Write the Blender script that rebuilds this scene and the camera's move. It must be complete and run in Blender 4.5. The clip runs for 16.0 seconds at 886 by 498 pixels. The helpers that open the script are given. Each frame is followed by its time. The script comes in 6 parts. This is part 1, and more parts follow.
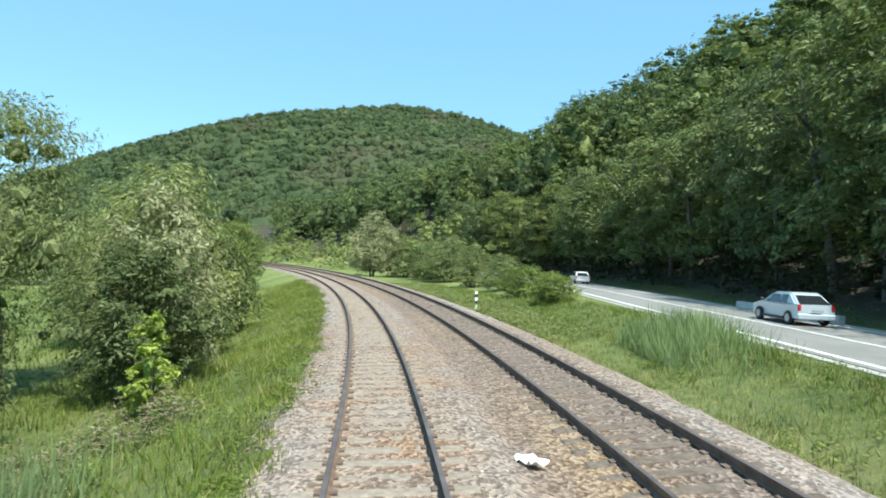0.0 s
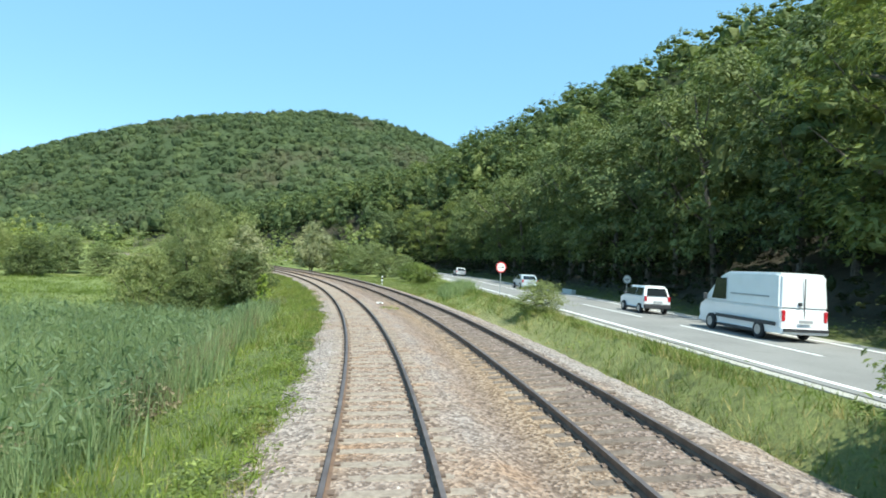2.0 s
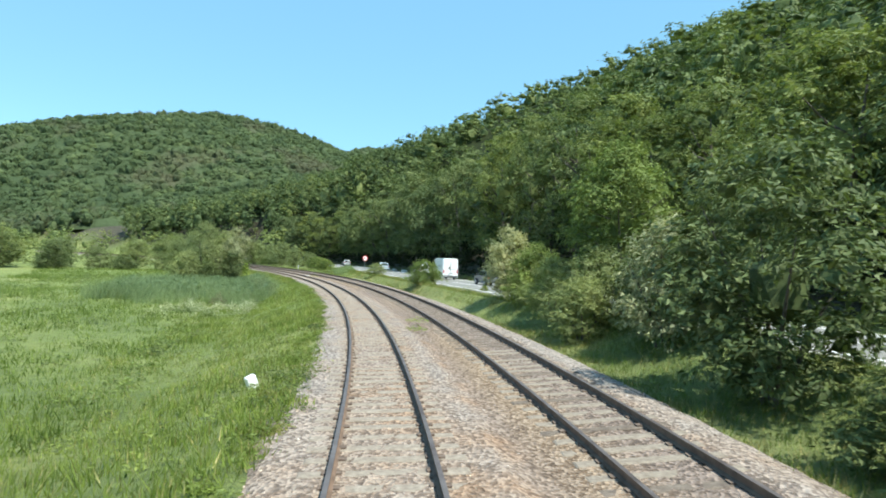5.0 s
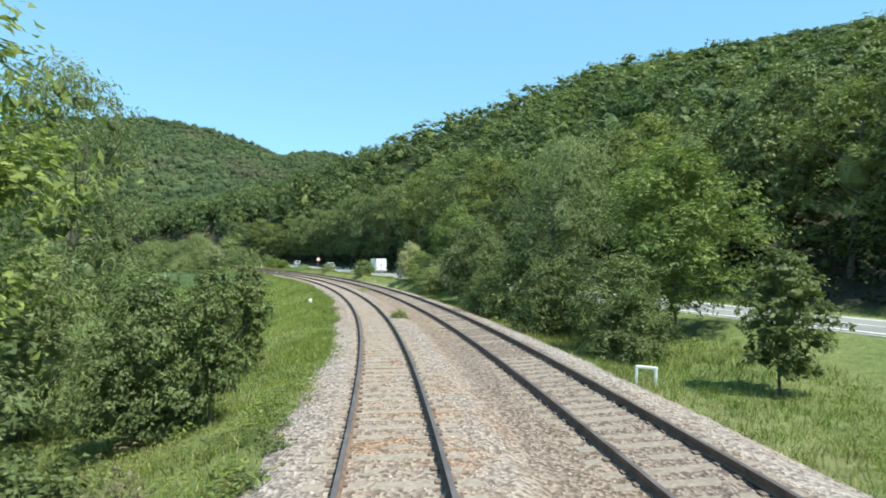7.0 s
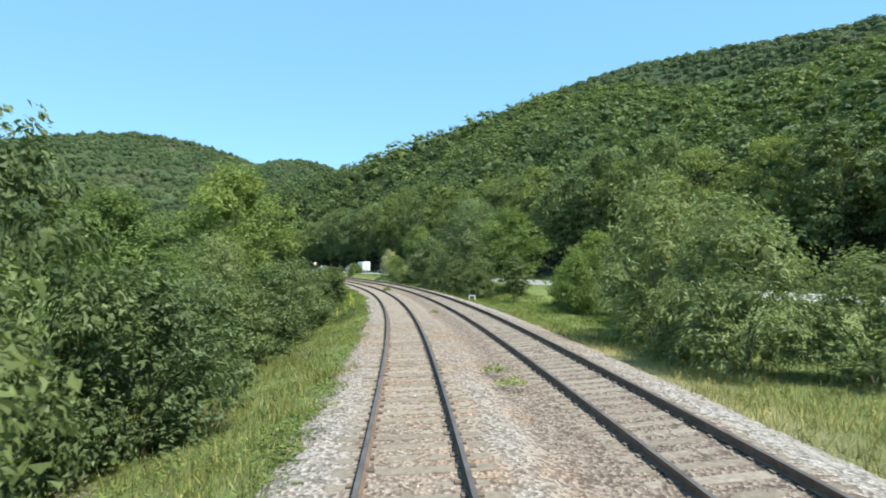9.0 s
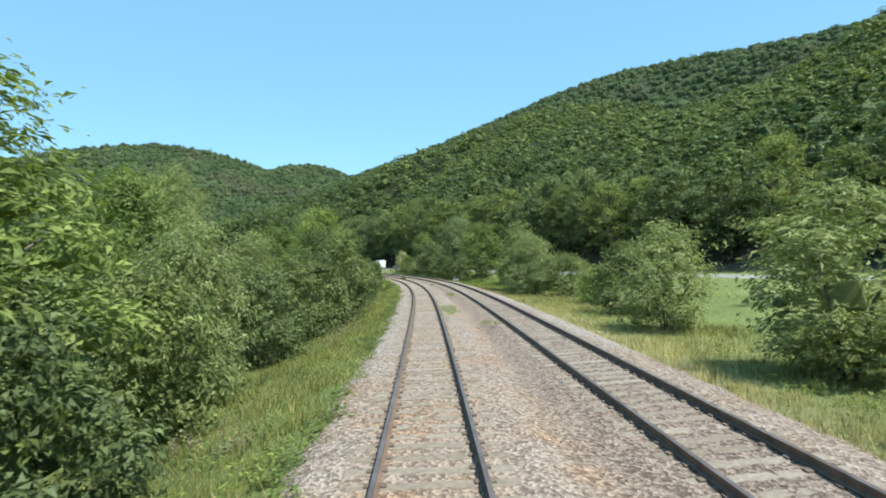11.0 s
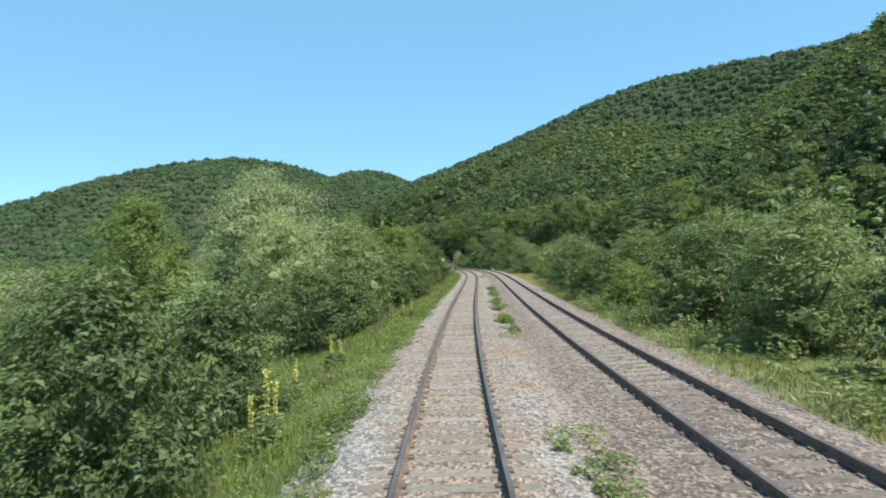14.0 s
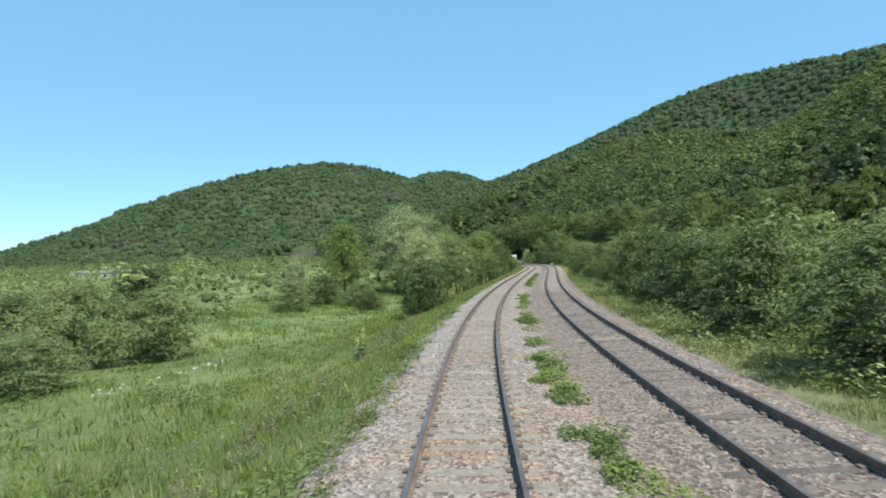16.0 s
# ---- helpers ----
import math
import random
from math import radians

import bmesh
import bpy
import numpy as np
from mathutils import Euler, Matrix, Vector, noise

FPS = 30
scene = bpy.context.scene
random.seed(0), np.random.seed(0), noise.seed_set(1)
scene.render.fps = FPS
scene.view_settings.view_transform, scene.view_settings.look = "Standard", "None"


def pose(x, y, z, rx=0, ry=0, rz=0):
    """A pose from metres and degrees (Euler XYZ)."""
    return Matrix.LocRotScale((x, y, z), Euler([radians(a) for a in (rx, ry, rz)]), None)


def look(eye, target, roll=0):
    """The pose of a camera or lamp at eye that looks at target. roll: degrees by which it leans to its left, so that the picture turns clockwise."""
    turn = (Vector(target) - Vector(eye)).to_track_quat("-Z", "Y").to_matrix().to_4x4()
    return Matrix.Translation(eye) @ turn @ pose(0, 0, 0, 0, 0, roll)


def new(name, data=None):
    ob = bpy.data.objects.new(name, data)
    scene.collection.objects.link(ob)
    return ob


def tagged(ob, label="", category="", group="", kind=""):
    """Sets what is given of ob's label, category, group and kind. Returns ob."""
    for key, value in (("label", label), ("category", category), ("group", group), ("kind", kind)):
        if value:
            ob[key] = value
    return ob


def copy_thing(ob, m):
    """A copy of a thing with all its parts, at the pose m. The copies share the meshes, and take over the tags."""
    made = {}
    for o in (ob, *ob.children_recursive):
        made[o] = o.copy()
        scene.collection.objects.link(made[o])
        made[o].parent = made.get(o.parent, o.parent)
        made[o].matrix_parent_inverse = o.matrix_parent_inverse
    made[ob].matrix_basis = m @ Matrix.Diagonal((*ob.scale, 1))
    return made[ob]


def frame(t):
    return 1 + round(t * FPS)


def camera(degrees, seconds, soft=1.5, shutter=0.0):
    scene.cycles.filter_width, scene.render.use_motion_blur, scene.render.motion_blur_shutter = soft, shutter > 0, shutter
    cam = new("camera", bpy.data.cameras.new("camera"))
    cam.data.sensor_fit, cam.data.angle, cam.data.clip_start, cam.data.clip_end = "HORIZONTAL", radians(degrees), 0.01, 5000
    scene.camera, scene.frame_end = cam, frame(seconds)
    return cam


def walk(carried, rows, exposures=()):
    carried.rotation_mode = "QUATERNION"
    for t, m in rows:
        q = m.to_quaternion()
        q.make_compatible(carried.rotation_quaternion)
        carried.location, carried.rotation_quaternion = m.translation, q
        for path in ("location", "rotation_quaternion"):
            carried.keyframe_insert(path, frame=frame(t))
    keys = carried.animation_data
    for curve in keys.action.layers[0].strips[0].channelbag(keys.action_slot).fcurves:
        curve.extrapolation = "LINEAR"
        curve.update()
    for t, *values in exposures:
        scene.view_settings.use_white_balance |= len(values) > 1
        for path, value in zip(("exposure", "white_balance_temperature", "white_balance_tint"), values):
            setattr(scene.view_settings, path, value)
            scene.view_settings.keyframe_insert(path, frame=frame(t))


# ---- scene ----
cam = camera(69.9, 16.0, 1.8, 0.06)
PATH = [
    (0, (-0.104, -0.008, 2.896), (-0.108, 1.992, 2.925), 2.52),
    (0.5, (0.406, -8.154, 2.888), (0.459, -6.155, 2.919), 2.50),
    (1, (0.678, -16.375, 2.876), (0.792, -14.378, 2.910), 2.86),
    (1.5, (0.700, -24.665, 2.864), (0.869, -22.672, 2.900), 2.85),
    (2, (0.472, -33.016, 2.850), (0.702, -31.029, 2.891), 3.14),
    (2.5, (-0.010, -41.420, 2.837), (0.277, -39.441, 2.880), 3.25),
    (3, (-0.746, -49.871, 2.825), (-0.403, -47.901, 2.862), 2.77),
    (3.5, (-1.740, -58.360, 2.815), (-1.344, -56.400, 2.855), 2.96),
    (4, (-2.988, -66.880, 2.808), (-2.532, -64.934, 2.851), 2.85),
    (4.5, (-4.493, -75.424, 2.804), (-3.979, -73.492, 2.844), 2.65),
    (5, (-6.266, -83.982, 2.806), (-5.695, -82.066, 2.844), 2.50),
    (5.5, (-8.314, -92.545, 2.812), (-7.688, -90.646, 2.850), 2.41),
    (6, (-10.627, -101.106, 2.821), (-9.949, -99.225, 2.860), 2.29),
    (6.5, (-13.188, -109.664, 2.832), (-12.465, -107.800, 2.873), 2.08),
    (7, (-15.978, -118.218, 2.844), (-15.217, -116.369, 2.886), 1.71),
    (7.5, (-18.974, -126.770, 2.856), (-18.183, -124.934, 2.898), 1.19),
    (8, (-22.144, -135.329, 2.865), (-21.327, -133.504, 2.909), 0.85),
    (8.5, (-25.461, -143.901, 2.872), (-24.631, -142.081, 2.915), 0.37),
    (9, (-28.894, -152.496, 2.873), (-28.059, -150.679, 2.917), 0.06),
    (9.5, (-32.409, -161.127, 2.871), (-31.574, -159.310, 2.914), -0.14),
    (10, (-35.984, -169.804, 2.866), (-35.153, -167.985, 2.907), -0.48),
    (10.5, (-39.610, -178.529, 2.859), (-38.783, -176.708, 2.898), -0.82),
    (11, (-43.275, -187.307, 2.852), (-42.455, -185.483, 2.887), -1.14),
    (11.5, (-46.960, -196.147, 2.847), (-46.150, -194.318, 2.877), -1.42),
    (12, (-50.641, -205.057, 2.845), (-49.846, -203.222, 2.872), -1.62),
    (12.5, (-54.296, -214.047, 2.847), (-53.520, -212.204, 2.875), -1.70),
    (13, (-57.895, -223.129, 2.855), (-57.145, -221.275, 2.886), -1.66),
    (13.5, (-61.407, -232.313, 2.866), (-60.695, -230.444, 2.893), -2.23),
    (14, (-64.796, -241.611, 2.882), (-64.129, -239.726, 2.912), -2.13),
    (14.5, (-68.011, -251.038, 2.900), (-67.394, -249.135, 2.931), -2.47),
    (15, (-71.010, -260.602, 2.919), (-70.452, -258.682, 2.947), -2.71),
    (15.5, (-73.792, -270.299, 2.938), (-73.292, -268.363, 2.968), -2.42),
    (16, (-76.362, -280.120, 2.957), (-75.924, -278.169, 2.985), -2.14),
]
walk(cam, [(t, look(eye, target, roll)) for t, eye, target, roll in PATH], [(0.0, 0.95, 6500, -2), (9.0, 0.92, 6480, -2), (13.0, 0.77, 6400, -1), (16.0, 0.64, 6180, 0)])

# ---------------------------------------------------------------- daylight
SUN_TO = Vector((0.38, -0.72, 1.48)).normalized()
world = bpy.data.worlds.new("summer_sky")
scene.world = world
world.use_nodes = True
wn = world.node_tree.nodes
sky = wn.new("ShaderNodeTexSky")
sky.sky_type = "NISHITA"
sky.sun_disc = False
sky.sun_elevation = math.asin(SUN_TO.z)
sky.sun_rotation = math.atan2(SUN_TO.x, SUN_TO.y)
sky.altitude = 2000
sky.air_density, sky.dust_density, sky.ozone_density = 0.95, 0.0, 3.0
wn["Background"].inputs["Strength"].default_value = 0.15
even = wn.new("ShaderNodeMix")
even.data_type = "RGBA"
even.inputs[0].default_value = 0.58
even.inputs[7].default_value = (1.22, 2.66, 4.0, 1)
world.node_tree.links.new(sky.outputs[0], even.inputs[6])
world.node_tree.links.new(even.outputs[2], wn["Background"].inputs["Color"])
sun = new("sun", bpy.data.lights.new("sun", "SUN"))
sun.data.energy, sun.data.angle, sun.data.color = 4.3, radians(0.6), (1.0, 0.962, 0.905)
sun.matrix_world = look(SUN_TO * 100, (0, 0, 0))

# ---------------------------------------------------------------- materials
def material(name, base, rough=0.8, metal=0.0):
    m = bpy.data.materials.new(name)
    m.use_nodes = True
    b = m.node_tree.nodes["Principled BSDF"]
    b.inputs["Base Color"].default_value = (*base, 1)
    b.inputs["Roughness"].default_value = rough
    b.inputs["Metallic"].default_value = metal
    return m, m.node_tree, b


def ramp(tree, source, stops):
    r = tree.nodes.new("ShaderNodeValToRGB")
    el = r.color_ramp.elements
    while len(el) < len(stops):
        el.new(0.5)
    for e, (p, c) in zip(el, stops):
        e.position, e.color = p, (*c, 1)
    tree.links.new(source, r.inputs[0])
    return r.outputs[0]


def noise_of(tree, scale, detail=4.0, rough=0.6, object_space=False):
    n = tree.nodes.new("ShaderNodeTexNoise")
    n.inputs["Scale"].default_value, n.inputs["Detail"].default_value, n.inputs["Roughness"].default_value = scale, detail, rough
    if object_space:
        c = tree.nodes.new("ShaderNodeTexCoord")
        tree.links.new(c.outputs["Object"], n.inputs["Vector"])
    else:
        g = tree.nodes.new("ShaderNodeNewGeometry")
        tree.links.new(g.outputs["Position"], n.inputs["Vector"])
    return n.outputs["Fac"]


def mixed(tree, fac, a, b, mode="MIX"):
    n = tree.nodes.new("ShaderNodeMix")
    n.data_type, n.blend_type = "RGBA", mode
    for s, v in ((n.inputs[0], fac), (n.inputs[6], a), (n.inputs[7], b)):
        if isinstance(v, (int, float)):
            s.default_value = v
        elif isinstance(v, tuple):
            s.default_value = (*v, 1)
        else:
            tree.links.new(v, s)
    return n.outputs[2]


def bumped(tree, b, height, strength, distance):
    n = tree.nodes.new("ShaderNodeBump")
    n.inputs["Strength"].default_value, n.inputs["Distance"].default_value = strength, distance
    tree.links.new(height, n.inputs["Height"])
    tree.links.new(n.outputs[0], b.inputs["Normal"])


def island(tree):
    return tree.nodes.new("ShaderNodeNewGeometry").outputs["Random Per Island"]


def object_random(tree):
    return tree.nodes.new("ShaderNodeObjectInfo").outputs["Random"]


def leaf_material(name, dark, mid, light, gloss=0.5, through_light=0.36, patch=0.25, grain=5.0, vary=1.0, brown=0.0):
    m, t, b = material(name, mid, gloss + 0.15)
    b.inputs["Specular IOR Level"].default_value = 0.22
    dark, light = (tuple(q * 0.68 + m * 0.32 for q, m in zip(rgb, mid)) for rgb in (dark, light))
    dark, mid, light = (tuple(q * k for q, k in zip(rgb, (1.20, 1.16, 1.12))) for rgb in (dark, mid, light))
    c = ramp(t, island(t), [(0.0, dark), (0.55, mid), (1.0, light)])
    v = ramp(t, noise_of(t, patch, 3), [(0.3, (0.62, 0.66, 0.55)), (0.7, (1.15, 1.1, 0.95))])
    c = mixed(t, 1.0, c, v, "MULTIPLY")
    o = ramp(t, object_random(t), [(0.0, (0.82, 0.85, 0.85)), (1.0, (1.15, 1.1, 0.95))])
    c = mixed(t, 1.0, c, o, "MULTIPLY")
    fine = ramp(t, noise_of(t, grain, 4, 0.7), [(0.35, (0.78, 0.79, 0.77)), (0.65, (1.16, 1.15, 1.12))])
    c = mixed(t, 1.0, c, fine, "MULTIPLY")
    at = t.nodes.new("ShaderNodeAttribute")
    at.attribute_name = "tree"
    tones = [(0.06, (0.72, 0.80, 0.80)), (0.35, (0.93, 0.97, 0.92)), (0.7, (1.10, 1.08, 0.92)), (0.9, (1.32, 1.26, 0.98)), (1.0, (1.4, 1.36, 1.3))]
    kinds = ramp(t, at.outputs["Fac"], [(0.04, (1, 1, 1))] + [(k, tuple(1 + (q - 1) * vary for q in rgb)) for k, rgb in tones])
    c = mixed(t, 1.0, c, kinds, "MULTIPLY")
    if brown:
        k = ramp(t, noise_of(t, 0.022, 4), [(0.54, (0, 0, 0)), (0.68, (brown, brown, brown))])
        c = mixed(t, k, c, (0.120, 0.096, 0.066))
    t.links.new(c, b.inputs["Base Color"])
    tr = t.nodes.new("ShaderNodeBsdfTranslucent")
    t.links.new(mixed(t, 1.0, c, (1.1, 1.2, 0.6), "MULTIPLY"), tr.inputs["Color"])
    mx = t.nodes.new("ShaderNodeMixShader")
    mx.inputs[0].default_value = through_light
    t.links.new(b.outputs[0], mx.inputs[1])
    t.links.new(tr.outputs[0], mx.inputs[2])
    t.links.new(mx.outputs[0], t.nodes["Material Output"].inputs["Surface"])
    return m


LEAF_OAK = leaf_material("oak_leaves", (0.070, 0.100, 0.054), (0.134, 0.174, 0.094), (0.225, 0.265, 0.155), 0.5, 0.26)
LEAF_WILLOW = leaf_material("willow_leaves", (0.120, 0.150, 0.084), (0.212, 0.254, 0.145), (0.315, 0.358, 0.232), 0.5, 0.35)
LEAF_LIME = leaf_material("fresh_leaves", (0.105, 0.145, 0.052), (0.186, 0.240, 0.092), (0.280, 0.336, 0.145), 0.5, 0.35)
LEAF_SILVER = leaf_material("silvery_leaves", (0.175, 0.192, 0.140), (0.33, 0.348, 0.275), (0.50, 0.51, 0.44))
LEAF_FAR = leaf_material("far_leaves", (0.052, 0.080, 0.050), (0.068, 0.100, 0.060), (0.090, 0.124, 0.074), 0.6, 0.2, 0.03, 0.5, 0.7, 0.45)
LEAF_DARK = leaf_material("bramble_leaves", (0.056, 0.080, 0.038), (0.116, 0.152, 0.074), (0.215, 0.255, 0.145), 0.45, 0.28)
# Near-black leaves: the shade beneath the oaks is put into the colour
LEAF_SHADE = leaf_material("shade_dark_leaves", (0.014, 0.020, 0.009), (0.027, 0.037, 0.016), (0.052, 0.066, 0.028), 0.6, 0.12)
LEAF_REED = leaf_material("reed_leaves", (0.130, 0.195, 0.128), (0.195, 0.268, 0.182), (0.30, 0.36, 0.27))
GRASS_GREEN = leaf_material("grass_blades", (0.100, 0.150, 0.040), (0.152, 0.210, 0.060), (0.222, 0.280, 0.100), 0.5, 0.35, 0.5)
LEAF_VINE = leaf_material("vine_leaves", (0.15, 0.22, 0.06), (0.25, 0.33, 0.10), (0.36, 0.43, 0.17), 0.5, 0.36)
# Lighter oak leaves: yellow-green tone with sunlight put into the colour
LEAF_OAK_LIT = leaf_material("lit_oak_leaves", (0.100, 0.132, 0.056), (0.180, 0.220, 0.096), (0.285, 0.325, 0.165), 0.5, 0.34)
LEAF_PALE = leaf_material("pale_willow_leaves", (0.21, 0.25, 0.150), (0.35, 0.385, 0.26), (0.48, 0.51, 0.38), 0.5, 0.35)
GRASS_OLIVE = leaf_material("olive_grass_blades", (0.116, 0.128, 0.054), (0.176, 0.184, 0.082), (0.262, 0.260, 0.136), 0.5, 0.35, 0.5)
GRASS_DRY = leaf_material("dry_grass_blades", (0.29, 0.25, 0.125), (0.41, 0.36, 0.195), (0.54, 0.48, 0.29), 0.6, 0.15, 0.5)
FLOWER_WHITE = leaf_material("white_flowers", (0.42, 0.45, 0.32), (0.62, 0.63, 0.50), (0.80, 0.80, 0.70), 0.7, 0.2)
FLOWER_YELLOW = leaf_material("yellow_flowers", (0.48, 0.46, 0.16), (0.60, 0.58, 0.24), (0.72, 0.70, 0.36), 0.7, 0.2)
DEAD_TWIGS = leaf_material("dead_twigs", (0.10, 0.085, 0.065), (0.19, 0.165, 0.13), (0.30, 0.27, 0.22), 0.9, 0.05)

t = LEAF_FAR.node_tree
bumped(t, t.nodes["Principled BSDF"], noise_of(t, 0.8, 5, 0.7), 0.8, 0.8)

BARK, t, b = material("bark", (0.09, 0.07, 0.055), 0.9)
n = noise_of(t, 7.0, 6)
t.links.new(ramp(t, n, [(0.3, (0.045, 0.036, 0.028)), (0.7, (0.17, 0.145, 0.115))]), b.inputs["Base Color"])
bumped(t, b, n, 0.6, 0.04)

GROUND, t, b = material("meadow_ground", (0.1, 0.15, 0.03), 0.95)
g1 = ramp(t, noise_of(t, 0.10, 5), [(0.30, (0.122, 0.162, 0.052)), (0.5, (0.185, 0.226, 0.076)), (0.70, (0.27, 0.282, 0.118))])
g2 = ramp(t, noise_of(t, 2.6, 6, 0.75), [(0.3, (0.6, 0.64, 0.52)), (0.7, (1.3, 1.26, 1.1))])
g = mixed(t, 1.0, g1, g2, "MULTIPLY")
g3 = ramp(t, noise_of(t, 16.0, 5, 0.8), [(0.34, (0.62, 0.66, 0.6)), (0.66, (1.32, 1.28, 1.2))])
g = mixed(t, 1.0, g, g3, "MULTIPLY")
a = t.nodes.new("ShaderNodeAttribute")
a.attribute_name = "soil"
soil = ramp(t, noise_of(t, 0.8, 6), [(0.3, (0.034, 0.030, 0.019)), (0.7, (0.078, 0.068, 0.042))])
g = mixed(t, a.outputs["Fac"], g, soil)
a2 = t.nodes.new("ShaderNodeAttribute")
a2.attribute_name = "straw"
straw = ramp(t, noise_of(t, 3.0, 6, 0.7), [(0.3, (0.28, 0.24, 0.12)), (0.7, (0.47, 0.40, 0.22))])
g = mixed(t, a2.outputs["Fac"], g, straw)
a3 = t.nodes.new("ShaderNodeAttribute")
a3.attribute_name = "grit"
grit = ramp(t, noise_of(t, 9.0, 6, 0.8), [(0.32, (0.095, 0.070, 0.052)), (0.5, (0.205, 0.160, 0.122)), (0.7, (0.38, 0.32, 0.26))])
g = mixed(t, a3.outputs["Fac"], g, grit)
t.links.new(g, b.inputs["Base Color"])
bumped(t, b, noise_of(t, 5.0, 8, 0.75), 0.9, 0.25)

BALLAST, t, b = material("ballast_stone", (0.25, 0.22, 0.2), 0.95)
v = t.nodes.new("ShaderNodeTexVoronoi")
v.inputs["Scale"].default_value = 15.0
gp = t.nodes.new("ShaderNodeNewGeometry")
t.links.new(gp.outputs["Position"], v.inputs["Vector"])
stone = ramp(t, v.outputs["Color"], [(0.24, (0.125, 0.094, 0.081)), (0.5, (0.232, 0.182, 0.160)), (0.77, (0.35, 0.290, 0.262))])
st = ramp(t, noise_of(t, 0.55, 5), [(0.34, (1.08, 0.84, 0.60)), (0.5, (1.05, 0.96, 0.84)), (0.66, (1.04, 1.0, 0.94))])
a = t.nodes.new("ShaderNodeAttribute")
a.attribute_name = "pale"
lime = ramp(t, v.outputs["Color"], [(0.24, (0.16, 0.142, 0.133)), (0.5, (0.29, 0.262, 0.248)), (0.77, (0.43, 0.396, 0.377))])
a2 = t.nodes.new("ShaderNodeAttribute")
a2.attribute_name = "brown"
brown = ramp(t, v.outputs["Color"], [(0.24, (0.085, 0.060, 0.048)), (0.5, (0.168, 0.122, 0.100)), (0.77, (0.285, 0.215, 0.182))])
a3 = t.nodes.new("ShaderNodeAttribute")
a3.attribute_name = "rust"
rust = ramp(t, v.outputs["Color"], [(0.24, (0.15, 0.088, 0.045)), (0.5, (0.275, 0.184, 0.112)), (0.77, (0.40, 0.292, 0.192))])
c = mixed(t, a2.outputs["Fac"], mixed(t, 1.0, stone, st, "MULTIPLY"), brown)
c = mixed(t, a3.outputs["Fac"], c, rust)
t.links.new(mixed(t, a.outputs["Fac"], c, lime), b.inputs["Base Color"])
bumped(t, b, v.outputs["Distance"], 1.0, 0.05)

STONE, t, b = material("loose_ballast", (0.3, 0.27, 0.24), 0.95)
stone = ramp(t, island(t), [(0.0, (0.12, 0.090, 0.076)), (0.5, (0.24, 0.190, 0.168)), (0.88, (0.38, 0.325, 0.295)), (1.0, (0.62, 0.575, 0.54))])
st = ramp(t, noise_of(t, 0.55, 5), [(0.34, (1.05, 0.80, 0.58)), (0.5, (1.0, 0.93, 0.86)), (0.66, (0.98, 0.98, 0.98))])
t.links.new(mixed(t, 1.0, stone, st, "MULTIPLY"), b.inputs["Base Color"])
bumped(t, b, noise_of(t, 60.0, 4), 0.4, 0.01)

STONE_BROWN, t, b = material("brown_loose_ballast", (0.2, 0.15, 0.12), 0.95)
stone = ramp(t, island(t), [(0.0, (0.080, 0.057, 0.046)), (0.5, (0.175, 0.128, 0.105)), (0.9, (0.29, 0.225, 0.19)), (1.0, (0.50, 0.44, 0.40))])
t.links.new(stone, b.inputs["Base Color"])
bumped(t, b, noise_of(t, 60.0, 4), 0.4, 0.01)

SLEEPER_CONCRETE, t, b = material("sleeper_concrete", (0.45, 0.41, 0.35), 0.9)
n = noise_of(t, 9.0, 6)
c = ramp(t, n, [(0.3, (0.170, 0.136, 0.110)), (0.6, (0.270, 0.228, 0.192)), (0.8, (0.36, 0.315, 0.272))])
o = ramp(t, object_random(t), [(0.0, (0.78, 0.74, 0.68)), (1.0, (1.1, 1.08, 1.05))])
t.links.new(mixed(t, 1.0, c, o, "MULTIPLY"), b.inputs["Base Color"])
bumped(t, b, noise_of(t, 45.0, 5), 0.5, 0.02)

SLEEPER_WOOD, t, b = material("sleeper_wood", (0.13, 0.1, 0.08), 0.95)
n = noise_of(t, 6.0, 7, 0.7)
c = ramp(t, n, [(0.3, (0.085, 0.062, 0.05)), (0.6, (0.19, 0.155, 0.13)), (0.8, (0.30, 0.265, 0.23))])
o = ramp(t, object_random(t), [(0.0, (0.7, 0.68, 0.66)), (1.0, (1.2, 1.15, 1.1))])
t.links.new(mixed(t, 1.0, c, o, "MULTIPLY"), b.inputs["Base Color"])
bumped(t, b, noise_of(t, 30.0, 5), 0.7, 0.03)

RAIL_SIDE, t, b = material("rusty_rail", (0.09, 0.055, 0.04), 0.85, 0.2)
n = noise_of(t, 4.0, 6)
t.links.new(ramp(t, n, [(0.3, (0.105, 0.068, 0.050)), (0.7, (0.225, 0.146, 0.104))]), b.inputs["Base Color"])
bumped(t, b, noise_of(t, 40.0, 4), 0.3, 0.01)
RAIL_PLATE, t, b = material("rusty_rail_plate", (0.12, 0.085, 0.065), 0.9, 0.1)
t.links.new(ramp(t, noise_of(t, 9.0, 5), [(0.3, (0.085, 0.058, 0.045)), (0.7, (0.20, 0.145, 0.115))]), b.inputs["Base Color"])
RAIL_TOP, t, b = material("worn_rail_head", (0.14, 0.115, 0.105), 0.52, 0.3)
n = noise_of(t, 1.5, 5)
t.links.new(ramp(t, n, [(0.3, (0.085, 0.062, 0.055)), (0.7, (0.17, 0.145, 0.140))]), b.inputs["Base Color"])

